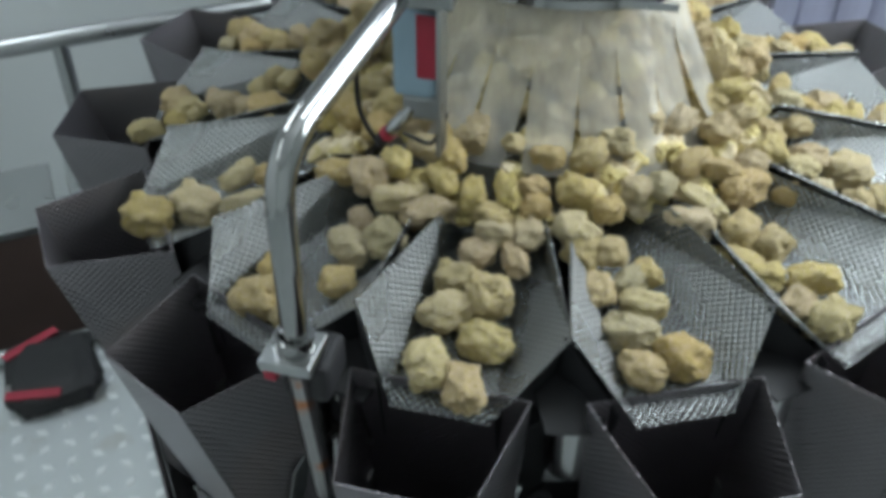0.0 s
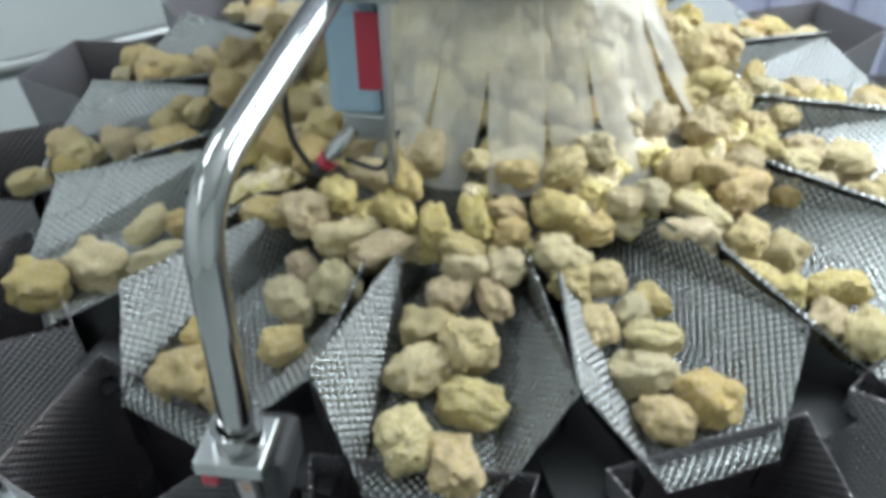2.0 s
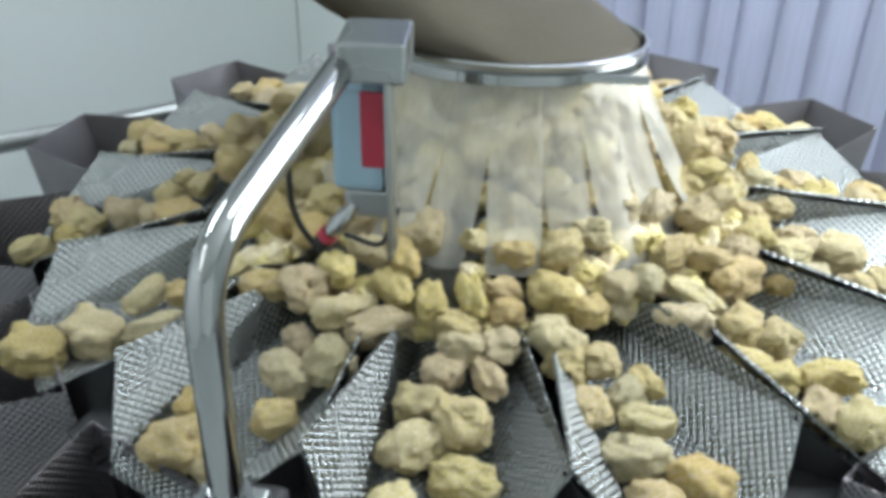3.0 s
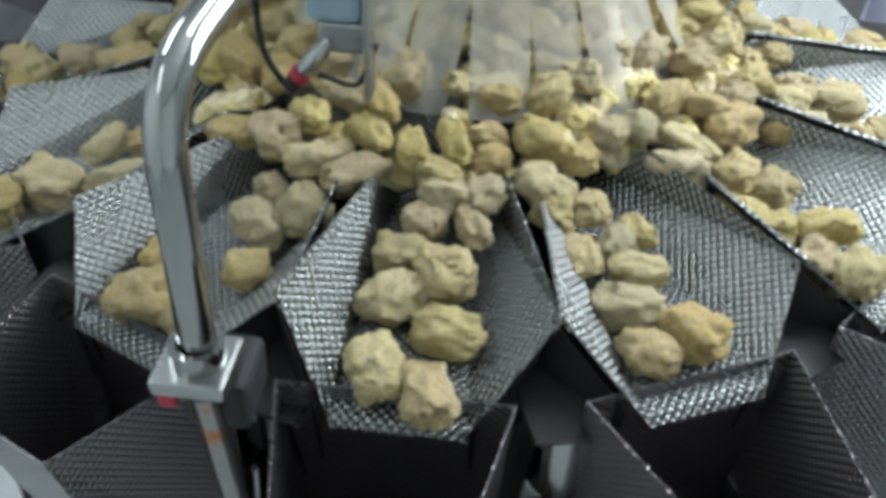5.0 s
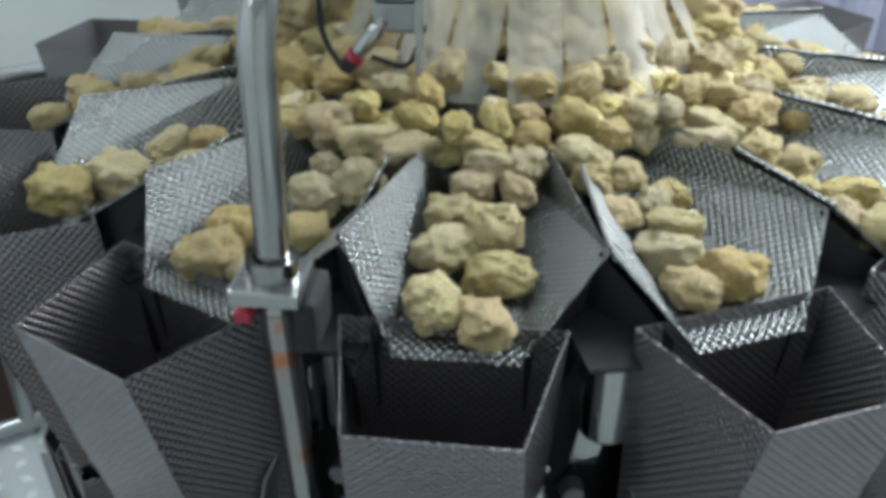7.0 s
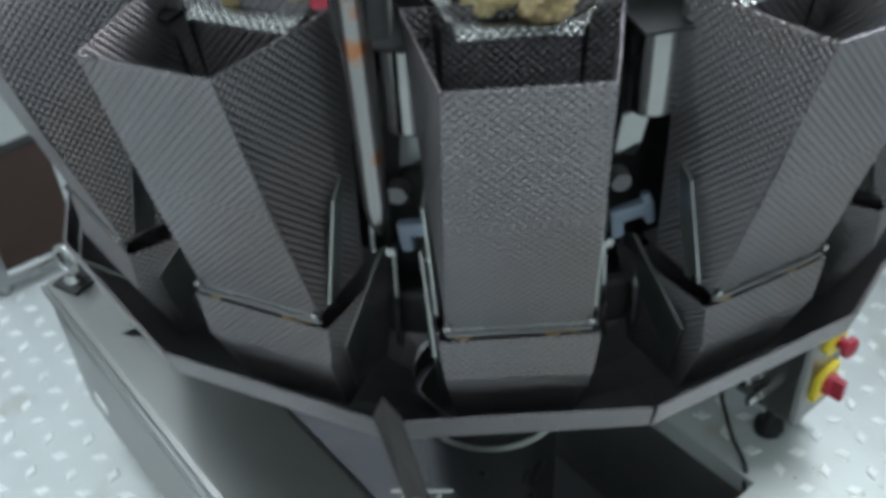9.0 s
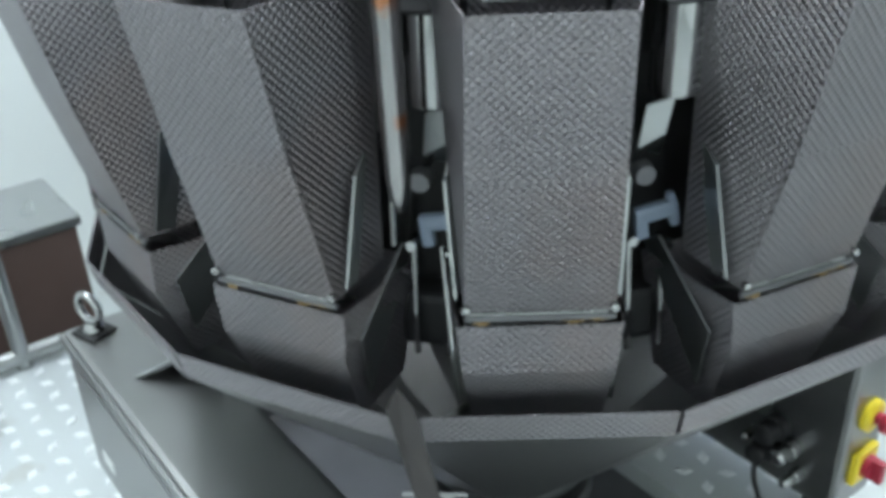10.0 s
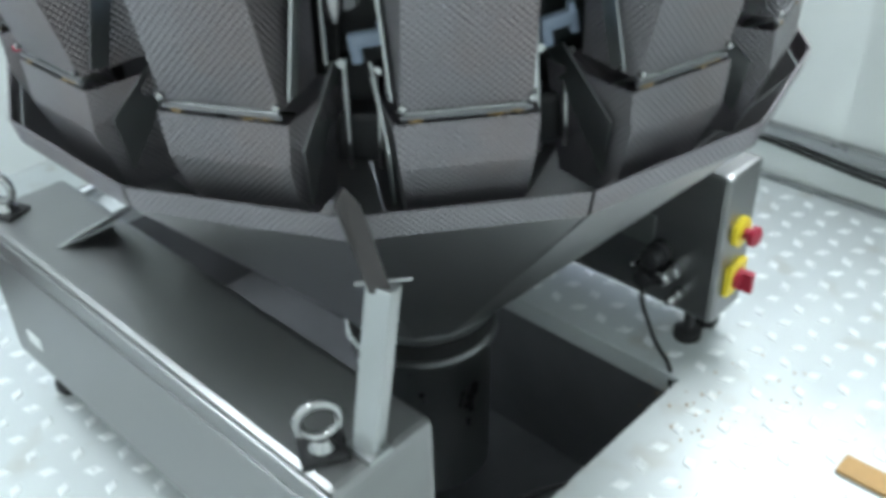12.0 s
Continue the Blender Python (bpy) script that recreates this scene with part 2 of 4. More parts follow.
def slab(bm, u0, u1, n0, n1, z0, z1):
    v = [bm.verts.new(un(a, b, z)) for z in (z0, z1) for a, b in ((u0, n0), (u1, n0), (u1, n1), (u0, n1))]
    for f in ((3, 2, 1, 0), (4, 5, 6, 7), (0, 1, 5, 4), (1, 2, 6, 5), (2, 3, 7, 6), (3, 0, 4, 7)):
        bm.faces.new([v[i] for i in f])
    bmesh.ops.recalc_face_normals(bm, faces=bm.faces[:])


hu0, hu1, hn0, hn1 = HOLE
slab(fb, F_WALL, hu0, L_WALL, R_WALL, -0.05, 0)
slab(fb, hu1, EDGE, L_WALL, R_WALL, -0.05, 0)
slab(fb, hu0, hu1, L_WALL, hn0, -0.05, 0)
slab(fb, hu0, hu1, hn1, R_WALL, -0.05, 0)
part("plate", fb, M_FLOOR, floor)
lug = bmesh.new()
rnd = random.Random(4)
for i in range(-36, 22):
    for j in range(-40, 19):
        u, n = i * 0.062, j * 0.062
        if not (-2.2 < u < 1.13 and -2.4 < n < 1.09) or (hu0 - 0.03 < u < hu1 + 0.03 and hn0 - 0.03 < n < hn1 + 0.03):
            continue
        c, a = un(u, n, 0), (i + j) % 2 * 90 + 45
        m = pose(c.x, c.y, 0, 0, 0, TURN_UN + a)
        lo = [lug.verts.new(m @ Vector(p)) for p in ((-0.021, 0, 0), (0, -0.013, 0), (0.021, 0, 0), (0, 0.013, 0))]
        hi = [lug.verts.new(m @ Vector(p)) for p in ((-0.015, 0, 0.003), (0, -0.009, 0.003), (0.015, 0, 0.003), (0, 0.009, 0.003))]
        lug.faces.new(hi)
        for k in range(4):
            lug.faces.new((lo[k], lo[(k + 1) % 4], hi[(k + 1) % 4], hi[k]))
tagged(part("tread_lugs", lug, M_LUG, floor, "raised worn tread lugs"), kind="stuff")

gb = bmesh.new()
slab(gb, EDGE - 0.6, B_WALL, L_WALL, R_WALL, GROUND - 0.1, GROUND)
tagged(part("floor_lower", gb, M_FLOOR), "pale worn floor below the platform", "floor", kind="structure")
pit = thing("wall_pit", "dark steel walls of the discharge opening below the platform", "wall", kind="structure")
pb = bmesh.new()
for (a, b), (c, d) in (((hu0, hn0), (hu1, hn0)), ((hu1, hn0), (hu1, hn1)), ((hu1, hn1), (hu0, hn1)), ((hu0, hn1), (hu0, hn0))):
    pb.faces.new([pb.verts.new(un(*q)) for q in ((a, b, -0.05), (c, d, -0.05), (c, d, -0.4), (a, b, -0.4))])
pb.faces.new([pb.verts.new(un(*q)) for q in ((hu0, hn0, -0.4), (hu1, hn0, -0.4), (hu1, hn1, -0.4), (hu0, hn1, -0.4))])
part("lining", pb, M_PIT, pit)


def wall(name, a, b, z0, z1, out, label="white insulated wall panels", joints=()):
    """A straight wall between two plan points, 8 cm thick, with upright panel joints."""
    w = thing(name, label, "wall", kind="structure")
    a, b, out = Vector((*a, 0)), Vector((*b, 0)), Vector((*out, 0)).normalized()
    length, d = (b - a).length, (b - a).normalized()
    cuts = [0.0] + [j for j in joints if 0 < j < length] + [length]
    for s, e in zip(cuts, cuts[1:]):
        bm = bmesh.new()
        lo, hi = a + d * (s + 0.003), a + d * (e - 0.003)
        v = [bm.verts.new(p + Vector((0, 0, z))) for z in (z0, z1) for p in (lo, hi, hi + out * 0.08, lo + out * 0.08)]
        for f in ((3, 2, 1, 0), (4, 5, 6, 7), (0, 1, 5, 4), (1, 2, 6, 5), (2, 3, 7, 6), (3, 0, 4, 7)):
            bm.faces.new([v[i] for i in f])
        bmesh.ops.recalc_face_normals(bm, faces=bm.faces[:])
        part("panel", bm, M_WALL, w)
    return w


p2 = lambda u, n: tuple(un(u, n))[:2]
DOOR0, DOOR1 = 0.08, 2.62        # the curtained opening in the side wall, along U
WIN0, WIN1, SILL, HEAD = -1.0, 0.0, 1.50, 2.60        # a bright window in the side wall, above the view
wall("wall_east", p2(F_WALL, R_WALL), p2(DOOR0, R_WALL), 0, SILL, tuple(N)[:2], joints=(2.60, 1.4))
wall("wall_east_top", p2(F_WALL, R_WALL), p2(DOOR0, R_WALL), HEAD, CEIL, tuple(N)[:2], joints=(2.60, 1.4))
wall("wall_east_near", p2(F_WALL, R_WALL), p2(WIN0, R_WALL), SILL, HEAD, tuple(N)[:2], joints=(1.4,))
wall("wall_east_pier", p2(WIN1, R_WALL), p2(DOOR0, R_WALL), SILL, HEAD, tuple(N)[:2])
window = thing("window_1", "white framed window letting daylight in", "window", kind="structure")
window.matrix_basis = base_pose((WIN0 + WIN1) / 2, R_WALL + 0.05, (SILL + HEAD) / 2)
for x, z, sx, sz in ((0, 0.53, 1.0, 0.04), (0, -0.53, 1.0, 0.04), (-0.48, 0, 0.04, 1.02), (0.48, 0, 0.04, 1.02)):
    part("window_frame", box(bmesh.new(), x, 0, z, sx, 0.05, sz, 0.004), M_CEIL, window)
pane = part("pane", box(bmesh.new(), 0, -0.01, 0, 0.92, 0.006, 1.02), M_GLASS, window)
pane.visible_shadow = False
wall("wall_east_far", p2(DOOR1, R_WALL), p2(B_WALL, R_WALL), GROUND, CEIL, tuple(N)[:2])
wall("wall_north", p2(B_WALL, L_WALL), p2(B_WALL, R_WALL), GROUND, CEIL, tuple(U)[:2])
wall("wall_west", p2(F_WALL, L_WALL), p2(B_WALL, L_WALL), GROUND, CEIL, tuple(-N)[:2])
wall("wall_south", p2(F_WALL, L_WALL), p2(F_WALL, R_WALL), 0, CEIL, tuple(-U)[:2], joints=(1.2, 2.4))
wall("wall_beyond", p2(DOOR0 - 0.4, R_WALL + 1.2), p2(DOOR1 + 0.4, R_WALL + 1.2), 0, CEIL, tuple(N)[:2], "white wall behind the strip curtain")
cb = bmesh.new()
slab(cb, F_WALL - 0.1, B_WALL + 0.1, L_WALL - 0.1, R_WALL + 1.4, CEIL, CEIL + 0.08)
tagged(part("ceiling", cb, M_CEIL), "white panel ceiling", "ceiling", kind="structure")

# a batten for every lamp, also for the added one beyond the curtain
for x, y, sx, sy, _, turn in LAMPS:
    lamp = thing("ceiling_light", "white fluorescent batten on the ceiling", "ceiling light", "ceiling lights")
    lamp.matrix_basis = pose(x, y, CEIL - 0.03, 0, 0, turn)
    part("tray", box(bmesh.new(), 0, 0, 0.005, sx + 0.05, sy + 0.05, 0.05, 0.008), M_CEIL, lamp)
    part("diffuser", box(bmesh.new(), 0, 0, -0.032, sx, sy, 0.022, 0.008), M_LAMP, lamp)

curtain = thing("strip_curtain", "ribbed lavender plastic strip curtain in a doorway", "curtain")
for i in range(22):
    u0 = DOOR0 + 0.012 + i * 0.115
    sb = bmesh.new()
    rows = []
    for j in range(9):
        a = j / 8
        rows.append((u0 + a * 0.135, R_WALL + 0.03 - 0.022 * math.sin(math.pi * a) + (i % 2) * 0.012))
    lo = [sb.verts.new(un(a, b, 0.06)) for a, b in rows]
    hi = [sb.verts.new(un(a, b, 2.9)) for a, b in rows]
    for j in range(8):
        sb.faces.new((lo[j], lo[j + 1], hi[j + 1], hi[j]))
    bmesh.ops.solidify(sb, geom=sb.faces[:], thickness=0.003)
    part("strip", sb, M_CURTAIN, curtain, smooth=True)
part("hanging_rail", box(bmesh.new(), 0, 0, 0, DOOR1 - DOOR0, 0.05, 0.06, 0.006, base_pose((DOOR0 + DOOR1) / 2, R_WALL + 0.03, 2.94)), M_SMOOTH, curtain)

# ---- radial feeder pans ----
def feeder_pan():
    t = thing("radial_feeder_pan", "dimpled stainless feeder pan carrying nuggets outwards from the cone", "feeder pan", "ring of feeder pans")
    # x outwards, y to the right, z from the rim height
    o_l, o_r = (0.585, -0.053, -0.071), (0.585, 0.063, -0.071)
    i_l, i_r = (0.270, -0.034, -0.042), (0.270, 0.036, -0.042)
    t_l, t_r = (0.520, -0.106, 0.000), (0.511, 0.130, -0.007)
    k_l, k_r = (0.340, -0.052, 0.006), (0.340, 0.071, 0.013)
    j_l, j_r = (0.270, -0.044, -0.020), (0.270, 0.050, -0.020)
    part("floor_plate", sheet([[i_l, o_l, o_r, i_r]]), M_PAN, t)
    part("side_wall", sheet([[k_l, t_l, o_l, i_l], [j_l, k_l, i_l]]), M_PAN, t)
    part("side_wall", sheet([[i_r, o_r, t_r, k_r], [i_r, k_r, j_r]]), M_PAN, t)
    part("folded_edge", sheet([[(0.346, -0.0530, 0.008), (0.522, -0.1065, 0.002), (0.528, -0.100, -0.011), (0.358, -0.0510, -0.003)]], 0.003), M_PAN, t, "folded upper edge of the wall")
    lip = sheet([[o_l, (0.590, -0.050, -0.078), (0.590, 0.060, -0.078), o_r]])
    part("front_lip", lip, M_PAN, t)
    under = box(bmesh.new(), 0.42, 0, -0.098, 0.2, 0.07, 0.05, 0.01)
    part("vibrator_block", under, M_DARK, t)
    # near-black sheets that put shade into the open gap below the wall's rim
    part("gap_shade", sheet([[(0.505, 0.120, -0.015), (0.575, 0.064, -0.072), (0.56, 0.066, -0.16), (0.49, 0.108, -0.16)]]), M_DARK, t)
    part("gap_shade", sheet([[(0.512, -0.110, -0.008), (0.575, -0.064, -0.072), (0.56, -0.066, -0.16), (0.49, -0.108, -0.16)]]), M_DARK, t)
    return t


def feed_hopper():
    t = thing("feed_hopper", "tall dimpled stainless feed hopper, open at the top, under a pan", "hopper", "ring of feed hoppers")
    A, B = (0.716, -0.068, -0.057), (0.716, 0.068, -0.057)
    C, D = (0.638, 0.076, -0.378), (0.638, -0.076, -0.378)
    E, F = (0.566, -0.100, -0.055), (0.566, 0.100, -0.055)
    G, H = (0.545, 0.080, -0.375), (0.545, -0.080, -0.375)
    mid = [tuple((p + q) / 2 for p, q in zip(a, b)) for a, b in ((A, D), (B, C))]
    mid[0], mid[1] = (mid[0][0] + 0.003, mid[0][1], mid[0][2]), (mid[1][0] + 0.003, mid[1][1], mid[1][2])
    part("front_wall", sheet([[A, mid[0], mid[1], B], [mid[0], D, C, mid[1]]], 0.0012), M_HOP, t)
    part("side_wall", sheet([[E, H, D, A]], 0.0012), M_HOP, t)
    part("side_wall", sheet([[B, C, G, F]], 0.0012), M_HOP, t)
    part("back_wall", sheet([[F, G, H, E]], 0.0012), M_HOP, t)
    bm = bmesh.new()
    rod(bm, (0.638, -0.076, -0.386), (0.638, 0.076, -0.386), 0.003)
    part("hinge_rod", bm, M_PIT, t)
    gate = sheet([[(0.635, -0.070, -0.384), (0.590, -0.070, -0.405), (0.590, 0.070, -0.405), (0.635, 0.070, -0.384)]])
    part("gate", gate, M_SMOOTH, t)
    for s in (-1, 1):
        bm = bmesh.new()
        lathe(bm, [(0.0, 0), (0.0045, 0), (0.0045, 0.006), (0.0, 0.008)], 12, pose(0.640, s * 0.074, -0.372, 0, 90, 0))
        part("bolt", bm, M_POLISH, t)
    cr = bmesh.new()
    rr = random.Random(3)
    for i in range(16):
        bmesh.ops.create_icosphere(cr, subdivisions=1, radius=rr.uniform(0.0015, 0.0045), matrix=pose(0.637 + rr.uniform(-0.004, 0.003), rr.choice((-1, 1)) * 0.068 * rr.random() ** 0.5, -0.3895 + rr.uniform(-0.002, 0.002)) @ Matrix.Diagonal((1, rr.uniform(1, 2.4), 0.7, 1)))
    tagged(part("crumb_residue", cr, M_CRUMB, t, "yellow-brown crumbs caught under the hopper"), kind="stuff")
    for s in (-1, 1):
        part("hanger", sheet([[(0.56, s * 0.083, -0.23), (0.60, s * 0.090, -0.25), (0.625, s * 0.083, -0.37), (0.60, s * 0.080, -0.375)]], 0.003), M_SMOOTH, t)
    return t


def weigh_hopper():
    t = thing("weigh_hopper", "dimpled stainless weigh hopper below the feed hopper", "hopper", "ring of weigh hoppers")
    A, B = (0.640, -0.085, -0.394), (0.640, 0.085, -0.394)
    m0, m1 = (0.640, -0.080, -0.452), (0.640, 0.080, -0.452)
    C, D = (0.600, 0.068, -0.560), (0.600, -0.068, -0.560)
    E, F = (0.500, -0.100, -0.392), (0.500, 0.100, -0.392)
    G, H = (0.500, 0.070, -0.560), (0.500, -0.070, -0.560)
    part("front_wall", sheet([[A, m0, m1, B], [m0, D, C, m1]]), M_HOP, t)
    part("side_wall", sheet([[E, H, D, m0, A]]), M_HOP, t)
    part("side_wall", sheet([[B, m1, C, G, F]]), M_HOP, t)
    part("back_wall", sheet([[F, G, H, E]], 0.0012), M_HOP, t)
    for s in (-1, 1):
        part("hanger", sheet([[(0.50, s * 0.094, -0.38), (0.53, s * 0.098, -0.36), (0.615, s * 0.088, -0.44), (0.60, s * 0.084, -0.52)]], 0.003), M_SMOOTH, t)
    return t


def drive_unit():
    """The drive between two heads: its x axis runs outwards through the gap."""
    t = thing("hopper_drive", "dark hopper drive with chrome sleeve and grey-blue hook lever", "drive", "ring of hopper drives")
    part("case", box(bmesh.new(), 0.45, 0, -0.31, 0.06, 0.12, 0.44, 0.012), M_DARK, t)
    bm = lathe(bmesh.new(), [(0.0, 0), (0.026, 0), (0.028, 0.004), (0.028, 0.100), (0.022, 0.104), (0.0, 0.104)], 24, pose(0.545, 0.022, -0.190))
    part("sleeve", bm, M_POLISH, t, "bright polished sleeve", True)
    part("hood", sheet([[(0.50, -0.030, -0.070), (0.588, -0.012, -0.088), (0.588, 0.050, -0.088), (0.50, 0.062, -0.070)]], 0.004), M_DARK, t, "dark hood over the sleeve")
    part("bracket", sheet([[(0.515, 0.006, -0.215), (0.522, 0.034, -0.205), (0.520, 0.026, -0.245), (0.512, 0.0, -0.262)], [(0.512, 0.0, -0.262), (0.520, 0.026, -0.245), (0.500, 0.030, -0.275)]], 0.004), M_SMOOTH, t, "bent steel bracket")
    part("yoke", sheet([[(0.505, -0.05, -0.15), (0.512, -0.03, -0.14), (0.515, -0.028, -0.25), (0.505, -0.052, -0.24)]], 0.004), M_PIT, t)
    part("pin", lathe(bmesh.new(), [(0, 0), (0.006, 0), (0.006, 0.03), (0, 0.032)], 12, pose(0.51, -0.04, -0.20)), M_POLISH, t, smooth=True)
    part("hose", tube_path(bmesh.new(), [(0.49, 0.03, -0.20), (0.515, 0.012, -0.26), (0.505, -0.02, -0.31), (0.50, -0.03, -0.42)], 0.004, 8, 0.02, 5), M_BLACK, t, smooth=True)
    hook = bmesh.new()
    tilt = pose(0.527, 0.020, -0.335, 9, 0, 0)
    box(hook, 0, 0, 0, 0.014, 0.052, 0.020, 0.006, tilt)
    box(hook, 0, -0.019, -0.016, 0.014, 0.015, 0.026, 0.005, tilt)
    box(hook, 0, 0.020, -0.012, 0.014, 0.012, 0.022, 0.005, tilt)
    box(hook, 0, 0.018, 0.012, 0.012, 0.010, 0.014, 0.004, tilt)
    part("hook_lever", hook, M_LEVER, t, "grey-blue plastic hook lever")
    for y, z0, z1 in ((-0.034, -0.24, -0.36), (0.030, -0.37, -0.50), (-0.012, -0.36, -0.50)):
        bm = bmesh.new()
        rod(bm, (0.530, y, z0), (0.545, y * 0.9, z1), 0.004)
        rod(bm, (0.520, y, z0), (0.545, y, z0), 0.006)
        part("push_rod", bm, M_POLISH, t)
    part("roller", lathe(bmesh.new(), [(0.0, 0), (0.011, 0), (0.013, 0.004), (0.011, 0.02), (0, 0.02)], 16, pose(0.52, 0.0, -0.285, 0, 90, 0)), M_PIT, t, smooth=True)
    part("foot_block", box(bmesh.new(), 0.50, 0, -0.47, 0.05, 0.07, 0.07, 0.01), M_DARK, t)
    return t


for make, off in ((feeder_pan, 0), (feed_hopper, 0), (weigh_hopper, 0), (drive_unit, 0.5)):
    first = make()
    first.matrix_basis = at_head(off)
    for k in range(1, HEADS):
        copy_thing(first, at_head(k + off))

body = thing("machine_body", "dark round housing at the middle of the weigher", "machine housing")
body.location = (0, 0, BASE)
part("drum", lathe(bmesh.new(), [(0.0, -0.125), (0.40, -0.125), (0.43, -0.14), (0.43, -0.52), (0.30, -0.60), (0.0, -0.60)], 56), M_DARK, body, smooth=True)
part("top_plate", lathe(bmesh.new(), [(0.0, -0.118), (0.30, -0.118), (0.30, -0.060), (0.0, -0.060)], 48), M_SMOOTH, body)
cone = thing("dispersion_cone", "stainless cone under the heaped nuggets", "cone")
cone.location = (0, 0, BASE)
part("cone_plate", lathe(bmesh.new(), [(0.0, 0.085), (0.05, 0.08), (0.29, -0.028), (0.292, -0.036), (0.0, -0.045)], 56), M_PAN, cone, smooth=True)

# ---- collecting chute with its facets ----
chute = thing("collecting_chute", "stainless collecting funnel with folded facets below the hoppers", "chute")
for k in range(HEADS):
    a0, a1 = radians(-90 + STEP * (k - 0.5) + 0.25), radians(-90 + STEP * (k + 0.5) - 0.25)
    ring = lambda r, z: [(r * math.cos(a), r * math.sin(a), BASE + z) for a in (a0, a1)]
    r0, r1, r2, r3 = ring(0.672, -0.498), ring(0.664, -0.535), ring(0.182, -1.072), ring(0.156, -1.098)
    part("rim_lip", sheet([[r0[0], r1[0], r1[1], r0[1]]], 0.003), M_HOP, chute)
    b0 = ring(0.661, -0.537)
    part("facet", sheet([[b0[0], r2[0], r2[1], b0[1]], [r2[0], r3[0], r3[1], r2[1]]], 0.0025), M_STEEL, chute)
part("outlet_ring", lathe(bmesh.new(), [(0.152, -1.094), (0.162, -1.098), (0.162, -1.108), (0.153, -1.114), (0.153, -1.160), (0.164, -1.166), (0.164, -1.180), (0.148, -1.186), (0.140, -1.55)], 48, pose(0, 0, BASE)), M_SMOOTH, chute, smooth=True)
part("clamp_band", lathe(bmesh.new(), [(0.151, -1.116), (0.158, -1.118), (0.158, -1.156), (0.151, -1.158)], 48, pose(0, 0, BASE)), M_BLACK, chute, "black band round the outlet")

# ---- base housings ----
TOP = BASE - 0.80


def eye_bolt(u, n, z, turn):
    t = thing("eye_bolt", "bright steel lifting eye bolt on the base housing", "eye bolt", "lifting eyes")
    t.matrix_basis = base_pose(u, n, z) @ pose(0, 0, 0, 0, 0, turn)
    ring = bmesh.new()
    seg, tube = 26, 10
    vs = [[ring.verts.new(((0.027 + 0.0075 * math.cos(b)) * math.cos(a), 0.0075 * math.sin(b), 0.052 + (0.027 + 0.0075 * math.cos(b)) * math.sin(a))) for b in [2 * math.pi * j / tube for j in range(tube)]] for a in [2 * math.pi * i / seg for i in range(seg)]]
    for i in range(seg):
        for j in range(tube):
            ring.faces.new((vs[i][j], vs[(i + 1) % seg][j], vs[(i + 1) % seg][(j + 1) % tube], vs[i][(j + 1) % tube]))
    part("ring", ring, M_POLISH, t, smooth=True)
    part("collar", lathe(bmesh.new(), [(0, 0.004), (0.020, 0.004), (0.020, 0.012), (0.012, 0.024), (0, 0.024)], 24), M_POLISH, t, smooth=True)
    part("pad", box(bmesh.new(), 0, 0, 0.002, 0.062, 0.055, 0.010, 0.003), M_BLACK, t, "black rubber pad")
    return t


def housing(name, u0, n0, n1, z0, label):
    t = thing(name, label, "machine base")
    t.matrix_basis = base_pose(u0, (n0 + n1) / 2, 0)
    w, h = n1 - n0, TOP - z0
    part("body", box(bmesh.new(), 0, 0, (TOP + z0) / 2, 1.0, w, h, 0.012), M_STEEL, t)
    part("side_panel", box(bmesh.new(), 0, 0.5 * w if n0 < 0 else -0.5 * w, (TOP + z0) / 2 - 0.02, 0.95, 0.006, h - 0.07, 0.002), M_STEEL, t, "flush side panel")
    for x in (-0.44, 0.44):
        for y in (-0.035, 0.035):
            f = lathe(bmesh.new(), [(0, 0.001), (0.028, 0.001), (0.030, 0.006), (0.030, 0.02), (0.012, 0.028), (0.012, z0 + 0.004), (0, z0 + 0.004)], 20, pose(x, y, 0))
            part("foot", f, M_BLACK, t, "black levelling foot", True)
    return t


west = housing("base_housing", -0.006, -0.648, -0.470, 0.105, "long brushed stainless base housing under the funnel")
east = housing("base_housing", 0.017, 0.352, 0.474, 0.075, "brushed stainless base housing carrying switches and a socket")
part("edge_fold", box(bmesh.new(), 0, 0.091, TOP - 0.016, 1.0, 0.008, 0.022, 0.003), M_STEEL, west, "folded edge of the lid")
tagbar = box(bmesh.new(), 0.38, 0.093, 0.19, 0.05, 0.003, 0.025, 0.001)
part("sticker", tagbar, M_CEIL, west, "small white sticker")
eye_bolt(-0.440, -0.606, TOP, 60)
eye_bolt(0.448, -0.602, TOP, 20)
part("cover_plate", sheet([[(0.27, -0.06, TOP + 0.004), (0.27, 0.04, TOP + 0.004), (0.20, -0.03, TOP + 0.06), (0.20, -0.088, TOP + 0.06)]], 0.003), M_SMOOTH, west)


